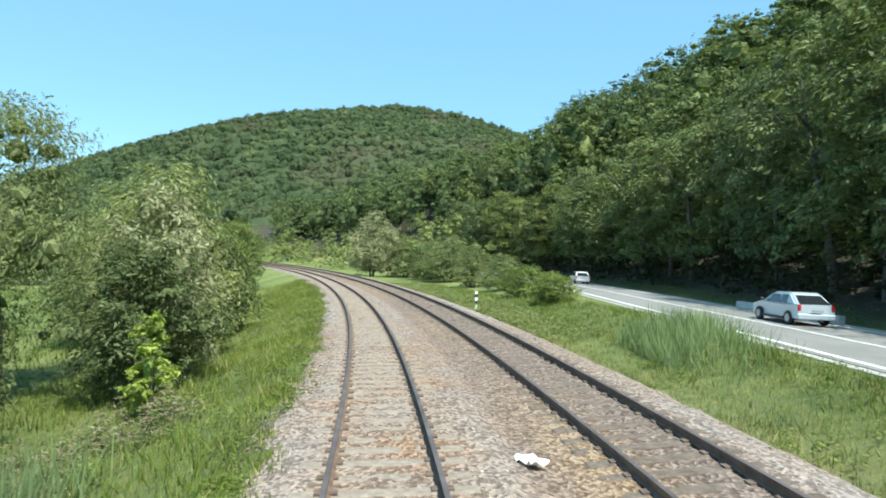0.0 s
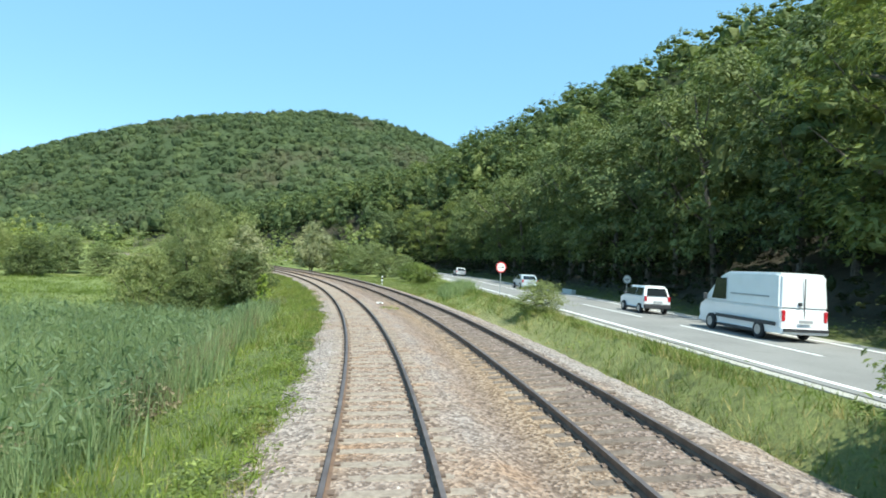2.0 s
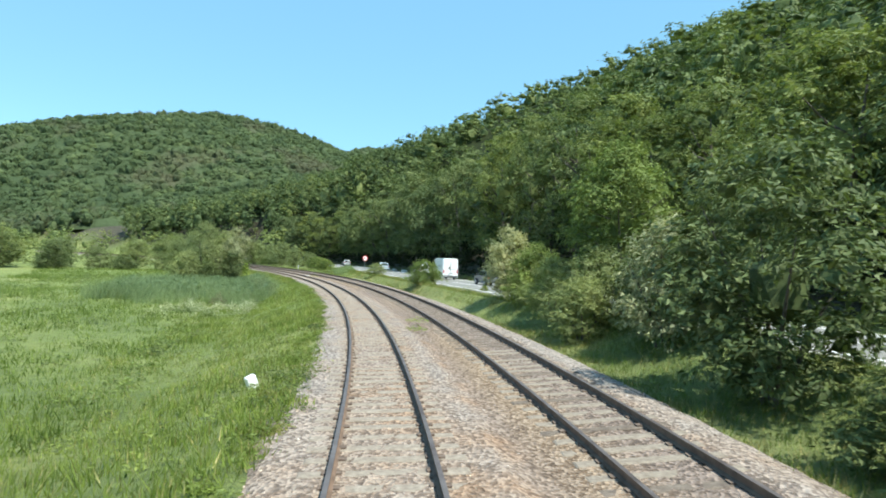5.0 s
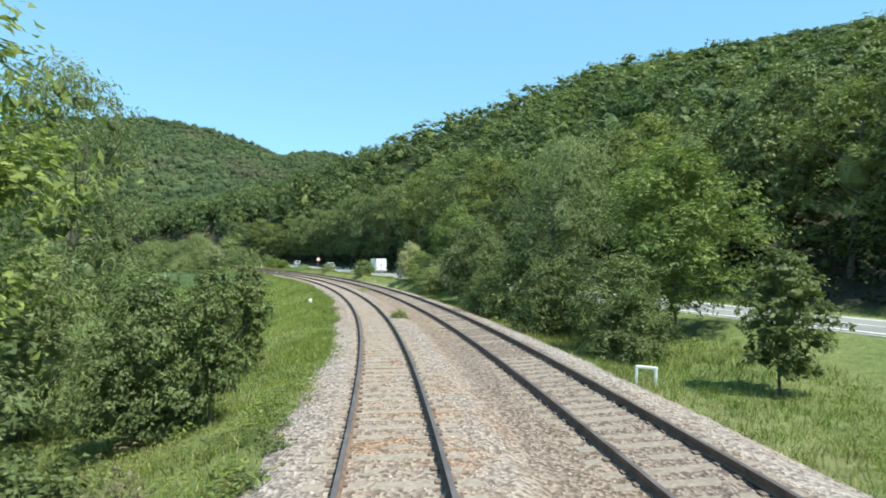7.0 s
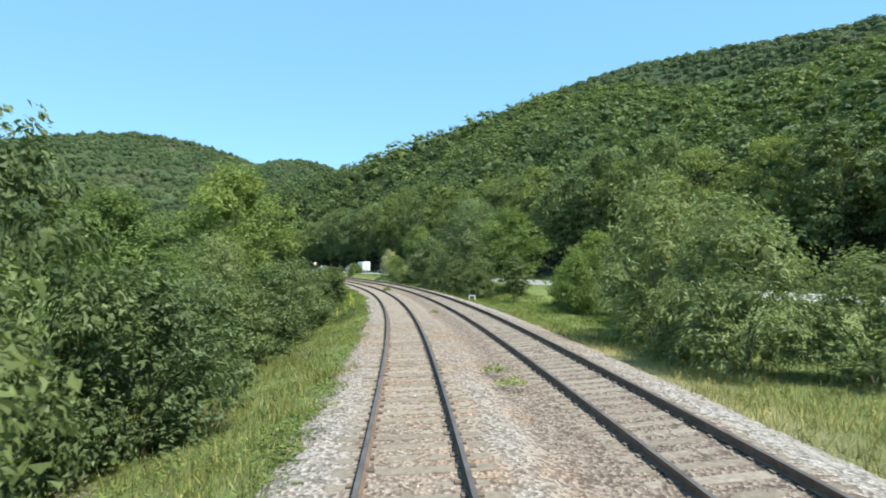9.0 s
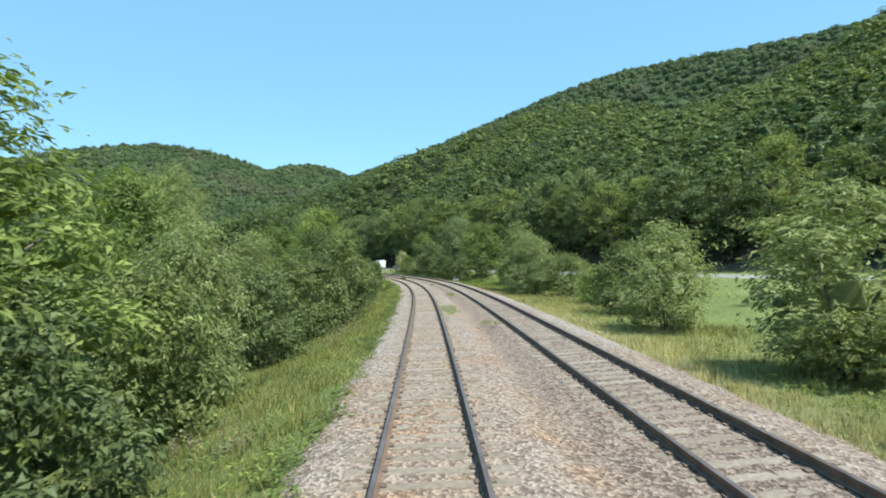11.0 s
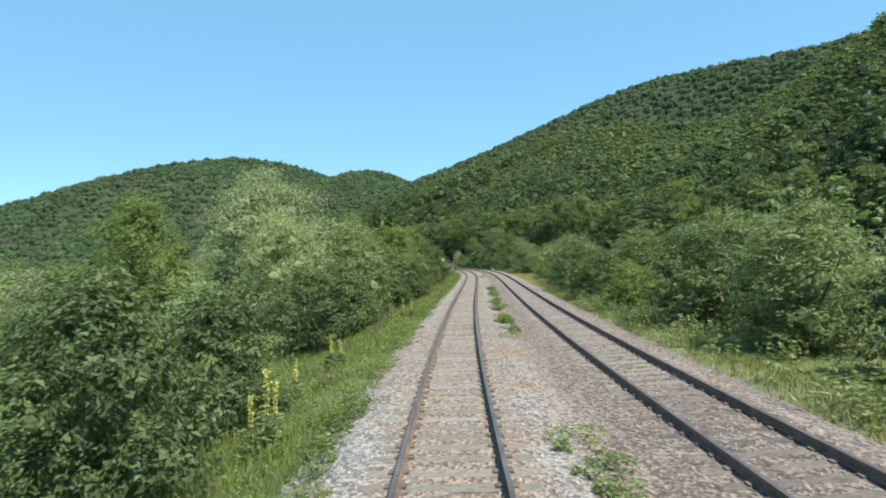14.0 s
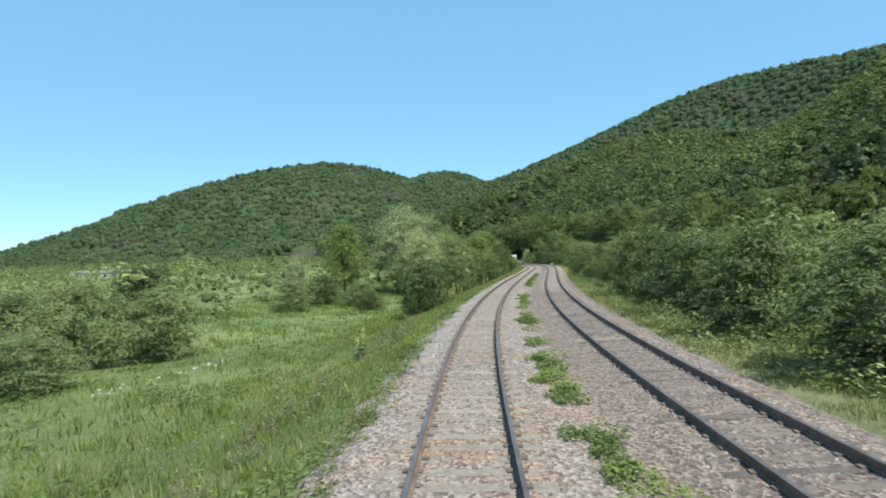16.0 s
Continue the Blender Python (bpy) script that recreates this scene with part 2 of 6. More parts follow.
ASPHALT, t, b = material("asphalt", (0.22, 0.22, 0.22), 0.9)
n1 = ramp(t, noise_of(t, 0.35, 5), [(0.3, (0.178, 0.172, 0.164)), (0.7, (0.245, 0.238, 0.228))])
n2 = ramp(t, noise_of(t, 60.0, 3), [(0.3, (0.75, 0.75, 0.75)), (0.7, (1.2, 1.2, 1.2))])
t.links.new(mixed(t, 1.0, n1, n2, "MULTIPLY"), b.inputs["Base Color"])
bumped(t, b, noise_of(t, 80.0, 3), 0.4, 0.01)
GRAVEL, t, b = material("shoulder_gravel", (0.4, 0.38, 0.34), 0.95)
n = noise_of(t, 3.0, 8, 0.8)
t.links.new(ramp(t, n, [(0.3, (0.25, 0.235, 0.20)), (0.7, (0.52, 0.50, 0.45))]), b.inputs["Base Color"])
bumped(t, b, noise_of(t, 25.0, 5), 0.7, 0.03)


def plain(name, base, rough=0.6, metal=0.0, vary=0.12, scale=4.0, bump=0.0):
    m, t, b = material(name, base, rough, metal)
    lo, hi = tuple(c * (1 - vary) for c in base), tuple(min(1, c * (1 + vary)) for c in base)
    n = noise_of(t, scale, 5, object_space=True)
    t.links.new(ramp(t, n, [(0.3, lo), (0.7, hi)]), b.inputs["Base Color"])
    if bump:
        bumped(t, b, noise_of(t, scale * 6, 5, object_space=True), bump, 0.01)
    return m


ROAD_PAINT = plain("road_paint", (0.74, 0.74, 0.72), 0.7, vary=0.15, scale=2.0)
WHITE_PAINT = plain("white_paint", (0.80, 0.80, 0.78), 0.55, vary=0.08)
BLACK_PAINT = plain("black_paint", (0.025, 0.025, 0.027), 0.6)
RED_PAINT = plain("red_paint", (0.62, 0.035, 0.045), 0.5)
GREY_PAINT = plain("grey_paint", (0.30, 0.31, 0.32), 0.6)
GALVANISED = plain("galvanised_steel", (0.48, 0.49, 0.50), 0.45, 0.6)
CONCRETE = plain("old_concrete", (0.52, 0.50, 0.46), 0.9, vary=0.2, bump=0.5)
RUBBER = plain("tyre_rubber", (0.022, 0.022, 0.024), 0.85)
RIM = plain("wheel_rim", (0.42, 0.43, 0.45), 0.35, 0.7)
LAMP_RED = plain("lamp_red", (0.45, 0.02, 0.03), 0.25)
PLASTIC = plain("dark_plastic", (0.035, 0.036, 0.04), 0.6)
PLASTER = plain("weathered_plaster", (0.50, 0.49, 0.46), 0.9, vary=0.2, scale=0.6)
ROOFING = plain("grey_roofing", (0.24, 0.22, 0.21), 0.85, vary=0.25, scale=0.8)
GLASS, t, b = material("dark_car_glass", (0.018, 0.022, 0.026), 0.08)
b.inputs["Coat Weight"].default_value = 0.5


def car_paint(name, base, metal=0.0):
    m, t, b = material(name, base, 0.35, metal)
    n = noise_of(t, 1.5, 4, object_space=True)
    t.links.new(ramp(t, n, [(0.3, tuple(c * 0.92 for c in base)), (0.7, base)]), b.inputs["Base Color"])
    b.inputs["Coat Weight"].default_value, b.inputs["Coat Roughness"].default_value = 0.6, 0.08
    return m


# The haze of distance is put into this blue-green base colour
FAR_HILL, t, b = material("haze_blue_hills", (0.22, 0.32, 0.40), 1.0)
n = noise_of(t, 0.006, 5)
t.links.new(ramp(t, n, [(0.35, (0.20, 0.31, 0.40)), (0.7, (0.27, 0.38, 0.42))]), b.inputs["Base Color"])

# ---------------------------------------------------------------- geometry helpers
rng = np.random.default_rng(7)


def mesh_of(name, verts, tris, mats, smooth=False, index=None, normals=None):
    """A mesh from numpy arrays of vertices and equal-sided faces."""
    verts, tris = np.asarray(verts, np.float32), np.asarray(tris, np.int32)
    me = bpy.data.meshes.new(name)
    k = tris.shape[1]
    me.vertices.add(len(verts))
    me.vertices.foreach_set("co", verts.ravel())
    me.loops.add(tris.size)
    me.loops.foreach_set("vertex_index", tris.ravel())
    me.polygons.add(len(tris))
    me.polygons.foreach_set("loop_start", np.arange(0, tris.size, k, dtype=np.int32))
    if index is not None:
        me.polygons.foreach_set("material_index", np.asarray(index, np.int32))
    me.polygons.foreach_set("use_smooth", np.full(len(tris), smooth))
    for m in mats if isinstance(mats, (list, tuple)) else [mats]:
        me.materials.append(m)
    if normals is not None:
        me.attributes.new("custom_normal", "FLOAT_VECTOR", "POINT").data.foreach_set("vector", np.ascontiguousarray(normals, np.float32).ravel())
    me.update(calc_edges=True)
    return me


def placed(name, me, parent=None, m=None, label="", kind=""):
    ob = new(name, me)
    if parent is not None:
        ob.parent = parent
    if m is not None:
        ob.matrix_basis = m
    return tagged(ob, label, kind=kind)


def part(name, bm, mat, parent, label="", smooth=False):
    """One mesh object out of a bmesh, under a thing or a part."""
    me = bpy.data.meshes.new(name)
    bm.to_mesh(me)
    bm.free()
    me.materials.append(mat)
    if smooth:
        me.polygons.foreach_set("use_smooth", np.full(len(me.polygons), True))
    return placed(name, me, parent, label=label)


def box_bm(x0, x1, y0, y1, z0, z1, bevel=0.0, bm=None):
    own = bm is None
    bm = bmesh.new() if own else bm
    vs = [bm.verts.new((x, y, z)) for z in (z0, z1) for y in (y0, y1) for x in (x0, x1)]
    fs = [bm.faces.new([vs[i] for i in q]) for q in ((0, 2, 3, 1), (4, 5, 7, 6), (0, 1, 5, 4), (2, 6, 7, 3), (0, 4, 6, 2), (1, 3, 7, 5))]
    if bevel:
        es = list({e for f in fs for e in f.edges})
        bmesh.ops.bevel(bm, geom=es, offset=bevel, segments=1, affect="EDGES")
    return bm


def tube_bm(points, radii, sides=8, bm=None):
    """A tapered tube through points, capped."""
    bm = bmesh.new() if bm is None else bm
    rings = []
    pts = [Vector(p) for p in points]
    for i, (p, r) in enumerate(zip(pts, radii)):
        d = (pts[min(i + 1, len(pts) - 1)] - pts[max(i - 1, 0)]).normalized()
        q = d.to_track_quat("Z", "Y")
        rings.append([bm.verts.new(p + q @ Vector((r * math.cos(2 * math.pi * k / sides), r * math.sin(2 * math.pi * k / sides), 0))) for k in range(sides)])
    for a, c in zip(rings, rings[1:]):
        for k in range(sides):
            bm.faces.new((a[k], a[(k + 1) % sides], c[(k + 1) % sides], c[k]))
    bm.faces.new(rings[0][::-1])
    bm.faces.new(rings[-1])
    return bm


def thing(name, m, label, category, group="", kind=""):
    ob = new(name)
    ob.empty_display_size = 0.3
    ob.matrix_basis = m
    return tagged(ob, label, category, group, kind)


# ---------------------------------------------------------------- the line of the railway
def knots(k0, step, values, u):
    """A smooth curve through evenly spaced values."""
    v = np.asarray(values, float)
    x = np.clip((np.asarray(u, float) - k0) / step, 0, len(v) - 1.0001)
    i = x.astype(int)
    f = x - i
    w = np.concatenate([[2 * v[0] - v[1]], v, [2 * v[-1] - v[-2]]])
    a, b, c, d = w[i], w[i + 1], w[i + 2], w[np.minimum(i + 3, len(w) - 1)]
    return b + 0.5 * f * (c - a + f * (2 * a - 5 * b + 4 * c - d + f * (3 * (b - c) + d - a)))


HEADING = [-0.2291, -0.2867, -0.3465, -0.3818, -0.3963, -0.3937, -0.3789, -0.3383, -0.2713, -0.1868, -0.1023, -0.0138, 0.0766, 0.1547, 0.2309, 0.3035, 0.3749, 0.446, 0.5169, 0.5878, 0.6587, 0.7296]
LEVEL = [0.249, 0.127, 0.152, 0.085, 0.178, 0.224, 0.266, 0.307]
CANT = [0.0258, 0.0088, -0.0239, -0.0359, -0.0437, -0.0514, -0.0502, -0.0502]
SPACING = [4.93, 4.77, 4.506, 4.247, 4.355, 4.323, 4.311, 4.306]
RISE = [-0.106, -0.046, 0.017, 0.035, 0.109, 0.074, 0.05, 0.04]
CANT_EXTRA = -0.05
U = np.arange(-320, 226, 1.0)
PSI = np.where(U < -300, HEADING[0] + (U + 300) * -0.0023 * -1, knots(-300, 25, HEADING, U))
mid = (PSI[1:] + PSI[:-1]) / 2
TX = np.concatenate([[0], np.cumsum(-np.sin(mid))])
TY = np.concatenate([[0], np.cumsum(np.cos(mid))])
i0 = int(np.argmin(abs(U)))
TX, TY = TX - TX[i0], TY - TY[i0]
TZ = knots(-300, 75, LEVEL, U)
TZ = TZ - TZ[i0]
TC = knots(-300, 75, CANT, U)
TD = knots(-300, 75, SPACING, U)
TR = knots(-300, 75, RISE, U)


def at_track(u, lat, up=0.0, second=False):
    """World places from metres along the line, metres to its right and metres above the rail heads."""
    u, lat, up = np.broadcast_arrays(np.asarray(u, float), np.asarray(lat, float), np.asarray(up, float))
    s, x, y, z, c = (np.interp(u, U, q) for q in (PSI, TX, TY, TZ, TC))
    if second:
        d, r, c2 = np.interp(u, U, TD), np.interp(u, U, TR), c + CANT_EXTRA
        off = d + lat * np.cos(c2) + up * np.sin(c2)
        return np.stack([x + off * np.cos(s), y + off * np.sin(s), z + r - lat * np.sin(c2) + up * np.cos(c2)], -1)
    off = lat * np.cos(c) + up * np.sin(c)
    return np.stack([x + off * np.cos(s), y + off * np.sin(s), z - lat * np.sin(c) + up * np.cos(c)], -1)


def along(x, y):
    """Metres along the line and to its right for places in plan."""
    x, y = np.asarray(x, float), np.asarray(y, float)
    out_u, out_l = np.empty(x.shape), np.empty(x.shape)
    fx, fy, fu, fl = x.ravel(), y.ravel(), out_u.ravel(), out_l.ravel()
    cx, cy, cu, cp = TX[::3], TY[::3], U[::3], PSI[::3]
    for s in range(0, len(fx), 20000):
        q = slice(s, s + 20000)
        d = (fx[q, None] - cx) ** 2 + (fy[q, None] - cy) ** 2
        j = d.argmin(1)
        dx, dy = fx[q] - cx[j], fy[q] - cy[j]
        du = -dx * np.sin(cp[j]) + dy * np.cos(cp[j])
        lat = dx * np.cos(cp[j]) + dy * np.sin(cp[j])
        far = np.abs(du) > 5
        fu[q] = cu[j] + du
        fl[q] = np.where(far, np.sign(lat + 1e-9) * np.sqrt(d[np.arange(len(j)), j]), lat)
    return fu.reshape(x.shape), fl.reshape(x.shape)


ROAD_Y = [-420, -300, -185, -133, -100, -60, 60, 90, 120, 160, 230]
ROAD_X = [28, 16, 9.5, 7.5, 9.0, 10.8, 11.2, 9.5, 2, -16, -62]
ROAD_Z, ROAD_W = 0.6, 7.0


def road_near(y):
    return np.interp(y, ROAD_Y, ROAD_X)


# ---------------------------------------------------------------- the lie of the land
HILLS = [
    (82.42, -125.08, 464.43, 144.49, 64.65, -0.04), (58.07, -175.48, 552.76, 180.27, 29.71, -0.09),
    (108.24, 143.83, 681.62, 149.73, 65.04, 0.67), (188.33, 402.58, 1230.67, 298.03, 272.07, 0.02),
    (116.9, 296.36, 320.31, 163.74, 136.59, -0.31), (96.36, 381.15, 51.16, 66.32, 188.81, 0.13),
    (49.99, 1.91, 139.05, 119.01, 27.93, -0.68), (32.69, 53.64, -9.15, 79.18, 37.8, 0.59),
    (108.96, 194.67, -186.98, 92.6, 174.23, -0.47),
]
FOOT_Y = [-420, -300, -173, -130, -60, 60, 110, 160, 220, 400]
FOOT_X = [110, 75, 34, 22, 20.5, 20.5, 16, -5, -60, -300]


def beyond_foot(x, y):
    return x - np.interp(y, FOOT_Y, FOOT_X)


def hill_height(x, y, soft=True):
    """The hills' height; soft: with a gentle floor at the foot of the wooded slope."""
    z = np.zeros_like(x)
    for a, cx, cy, sx, sy, th in HILLS:
        c, s = math.cos(th), math.sin(th)
        dx, dy = x - cx, y - cy
        z += a * np.exp(-0.5 * (((c * dx + s * dy) / sx) ** 2 + ((-s * dx + c * dy) / sy) ** 2))
    d = beyond_foot(x, y)
    k = np.where(d > 0, 1 - np.exp(-np.maximum(d, 0) / 30), 0)
    if soft:
        q = np.clip(d / 24, 0, 1)
        k = k * q * q * (3 - 2 * q)
    far = np.clip((y - 240) / 110, 0, 1)
    return z * np.maximum(k, far * far * (3 - 2 * far))


def ripple(x, y, s):
    return np.sin(x / s + 1.3 * np.sin(y / s * 0.7)) * np.sin(y / s * 1.1 + 1.7 * np.sin(x / s * 0.6))


def ground_height(x, y, u=None, lat=None):
    if u is None:
        u, lat = along(x, y)
    z0 = np.interp(u, U, TZ)
    d2 = np.interp(u, U, TD)
    meadow = -2.0 + 0.18 * ripple(x, y, 7.0) + 0.07 * ripple(x, y, 2.3)
    left = np.interp(lat, [-9.0, -7.2, -4.4, -2.5, -1.8], [0, 0.06, 0.6, 0.95, 1.0])
    edge = -0.30 + 0.07 * ripple(x, y, 0.9) + 0.05 * ripple(x, y, 3.1)
    zl = meadow + (edge - meadow) * left
    near = road_near(y)
    gap = np.clip((lat - d2 - 2.2) / np.maximum(lat - d2 - 2.2 + (near - 2.4 - x), 0.3), 0, 1)
    zr = -0.36 + 0.06 * ripple(x, y, 2.6) * np.clip(lat - d2 - 1.8, 0, 1) - 0.35 * np.sin(math.pi * gap) + (ROAD_Z - 0.05 + 0.36) * gap ** 1.5
    z = np.where(lat < 0, zl, np.where(lat < d2 + 1.9, -0.60, zr)) + np.where(np.abs(lat) < 30, z0, 0)
    z = np.where((lat > -1.7) & (lat < d2 + 1.8), -0.66 + z0, z)
    on_road = (x > near - 2.4) & (lat > 0)
    z = np.where(on_road, ROAD_Z - 0.05, z)
    d = beyond_foot(x, y)
    bank = np.clip(d / 6, 0, 1) * 1.8
    rough = np.clip(d / 20, 0, 1) * (0.5 * ripple(x, y, 9.0))
    h = hill_height(x, y)
    return np.where(d > 0, np.maximum(z, ROAD_Z - 0.05) + bank + rough + h, z + h)

# ---------------------------------------------------------------- ground
def graded(lo, hi, step, far_lo, far_hi, grow=1.22):
    mid_part = list(np.arange(lo, hi + 0.01, step))
    out, s, v = [], step, hi
    while v < far_hi:
        s = min(s * grow, 90)
        v += s
        out.append(v)
    inn, s, v = [], step, lo
    while v > far_lo:
        s = min(s * grow, 90)
        v -= s
        inn.append(v)
    return np.array(inn[::-1] + mid_part + out)


gx = graded(-100, 34, 1.2, -2600, 2200)
gy = graded(-320, 150, 1.5, -1500, 3200)
GX, GY = np.meshgrid(gx, gy)
gu, gl = along(GX, GY)
GZ = ground_height(GX, GY, gu, gl)
nx, ny = len(gx), len(gy)
ii = np.arange(nx * ny).reshape(ny, nx)
quads = np.stack([ii[:-1, :-1], ii[:-1, 1:], ii[1:, 1:], ii[1:, :-1]], -1).reshape(-1, 4)
me = mesh_of("ground", np.stack([GX, GY, GZ], -1).reshape(-1, 3), quads, GROUND, True)
soil_at = me.attributes.new("soil", "FLOAT", "POINT")
d = beyond_foot(GX, GY)
edge = gl - np.interp(gu, U, TD)
shoulder = np.interp(gu, [-235, -195], [0.2, 0.0]) * np.clip((edge - 0.8) / 0.6, 0, 1) * np.clip((3.2 - edge) / 0.8, 0, 1)
wooded = np.clip(np.maximum(np.where(GY < 330, (d + 2) / 4, 0), (GY - 300) / 80), 0, 1)
soil_at.data.foreach_set("value", wooded.astype(np.float32).ravel())
me.attributes.new("grit", "FLOAT", "POINT").data.foreach_set("value", shoulder.astype(np.float32).ravel())
straw_at = me.attributes.new("straw", "FLOAT", "POINT")
straw_at.data.foreach_set("value", (0.85 * np.clip((edge - 1.0) / 0.6, 0, 1) * np.clip((4.9 - edge) / 2.4, 0, 1) * np.clip(0.75 + 0.5 * ripple(GX, GY, 6.0), 0, 1) * np.interp(gu, [-240, -200, -175, -132, -122, -20, 0, 60], [0.4, 0.45, 1.15, 1.15, 0.3, 0.4, 0.7, 0.7])).astype(np.float32).ravel())
ground = placed("ground", me)
tagged(ground, "green valley meadow rising into wooded hills", "ground", kind="structure")

# pale far ranges closing the valley, haze put into their colour
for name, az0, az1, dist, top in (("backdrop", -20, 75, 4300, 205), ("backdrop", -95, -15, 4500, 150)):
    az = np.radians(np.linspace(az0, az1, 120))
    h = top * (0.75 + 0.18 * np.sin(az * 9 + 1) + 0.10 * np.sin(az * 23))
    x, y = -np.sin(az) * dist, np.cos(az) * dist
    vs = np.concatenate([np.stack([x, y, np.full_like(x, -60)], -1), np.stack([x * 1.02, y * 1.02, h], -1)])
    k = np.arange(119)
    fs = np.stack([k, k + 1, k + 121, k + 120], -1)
    tagged(placed(name, mesh_of(name, vs, fs, FAR_HILL, True)), "far range of hills in pale blue-green, haze put into its colour", "hills", kind="structure")

# ---------------------------------------------------------------- road
ry = np.arange(-330, 200.1, 2.0)


def strip(name, x_lo, x_hi, z, mat, y=ry, thick=0.12):
    """A slab along the road between two offsets from its near edge line."""
    n = road_near(y)
    slope = np.gradient(n, y)
    nrm = 1 / np.sqrt(1 + slope ** 2)
    pts = []
    for off, zz in ((x_lo, z - thick), (x_lo, z), (x_hi, z), (x_hi, z - thick)):
        pts.append(np.stack([n + off * nrm, y - off * slope * nrm, np.full_like(y, zz)], -1))
    v = np.stack(pts, 1).reshape(-1, 3)
    k = np.arange(len(y) - 1)[:, None] * 4
    f = np.concatenate([k + np.array([[a, a + 4, a + 5, a + 1]]) for a in range(3)])
    return mesh_of(name, v, f, mat)


road = placed("road", strip("road", -0.35, ROAD_W + 0.35, ROAD_Z, ASPHALT))
tagged(road, "grey two-lane asphalt road with white markings", "road", kind="structure")
placed("gravel_shoulder", strip("gravel_shoulder", -0.75, -0.37, ROAD_Z - 0.02, GRAVEL, thick=0.3), road, label="pale gravel strip beside the asphalt")
placed("gravel_shoulder", strip("gravel_shoulder", ROAD_W + 0.37, ROAD_W + 1.1, ROAD_Z - 0.02, GRAVEL, thick=0.3), road)
placed("edge_line", strip("edge_line", 0.0, 0.22, ROAD_Z + 0.006, ROAD_PAINT, thick=0.005), road, label="white edge line")
placed("edge_line", strip("edge_line", ROAD_W - 0.2, ROAD_W, ROAD_Z + 0.006, ROAD_PAINT, thick=0.005), road)
for y0 in np.arange(-210, 13, 13.0):
    placed("lane_dash", strip("lane_dash", 3.43, 3.57, ROAD_Z + 0.006, ROAD_PAINT, np.linspace(y0, y0 + 9.0, 4), 0.005), road)
placed("centre_line", strip("centre_line", 3.43, 3.57, ROAD_Z + 0.006, ROAD_PAINT, np.arange(14, 180, 2.0), 0.005), road, label="unbroken white centre line")

# ---------------------------------------------------------------- ballast bed
bu = np.arange(-318, 224, 0.5)
d2 = np.interp(bu, U, TD)
lat_a = np.concatenate([np.linspace(-2.7, -1.75, 6), np.linspace(-1.55, 1.75, 18)])
lat_b = np.concatenate([np.linspace(-1.75, 1.3, 17), np.linspace(1.45, 2.5, 7)])


def bed_drop(lat):
    return -0.19 - 0.40 * np.clip((-lat - 1.7) / 1.0, 0, 1) ** 1.2 - 0.34 * np.clip((lat - 1.45) / 1.05, 0, 1) ** 1.3


A = at_track(bu[:, None], lat_a[None], np.where(lat_a < 0, bed_drop(lat_a), -0.19)[None])
B = at_track(bu[:, None], lat_b[None], np.where(lat_b > 0, bed_drop(lat_b), -0.19)[None], True)
mid_f = np.linspace(0, 1, 7)[1:-1]
M = A[:, -1:, :] * (1 - mid_f)[None, :, None] + B[:, :1, :] * mid_f[None, :, None]
M[..., 2] -= 0.05 * np.sin(math.pi * mid_f)[None]
P = np.concatenate([A, M, B], 1)
P[..., 2] += rng.normal(0.006, 0.014, P.shape[:2])
nb, nl = P.shape[:2]
ii = np.arange(nb * nl).reshape(nb, nl)
quads = np.stack([ii[:-1, :-1], ii[:-1, 1:], ii[1:, 1:], ii[1:, :-1]], -1).reshape(-1, 4)
me = mesh_of("ballast_bed", P.reshape(-1, 3), quads, BALLAST, True)
row_lat = np.concatenate([lat_a, 1.75 + 0.8 * mid_f, lat_b + 4.4])
side = 0.6 * np.clip((-0.75 - row_lat) / 0.5, 0, 1) + 0.55 * np.clip(1 - abs(row_lat - 1.6) / 0.6, 0, 1) + 0.8 * np.clip((row_lat - 5.5) / 0.3, 0, 1)
wave_b = np.clip(0.7 + 0.4 * np.sin(bu / 11.0 + 2) + 0.3 * np.sin(bu / 3.7), 0.15, 1)
side_b = np.clip((row_lat - 2.0) / 0.5, 0, 1) * np.clip((5.7 - row_lat) / 0.3, 0, 1)
side_r = np.clip(1.15 - abs(row_lat - 3.3) / 1.0, 0, 1) + 0.5 * np.clip(1 - abs(row_lat + 0.75) / 0.25, 0, 1)
for key, val in (("brown", np.broadcast_to(side_b[None] * 0.9, (len(bu), len(row_lat))) + np.clip((row_lat - 5.7) / 0.2, 0, 1)[None] * np.interp(bu, [-215, -170], [0.9, 0.0])[:, None]), ("rust", np.clip(side_r[None] * wave_b[:, None] * np.interp(bu, [-130, -90, 0], [0.2, 0.6, 0.95])[:, None], 0, 0.92))):
    me.attributes.new(key, "FLOAT", "POINT").data.foreach_set("value", np.ascontiguousarray(val, np.float32).ravel())
wave = np.clip(0.62 + 0.5 * np.sin(bu / 17.0) * np.sin(bu / 5.3 + 1), 0.1, 1) * np.interp(bu, [-200, -120, 0], [1.0, 0.85, 0.85])
fade = np.where(row_lat[None] > 5.4, np.interp(bu, [-215, -170], [0.12, 1.0])[:, None], 1.0)
me.attributes.new("pale", "FLOAT", "POINT").data.foreach_set("value", np.clip(side[None] * wave[:, None] * fade, 0, 1).astype(np.float32).ravel())
ballast = placed("ballast_bed", me)
tagged(ballast, "grey and rust-brown crushed stone ballast under the rails", "ballast", kind="structure")

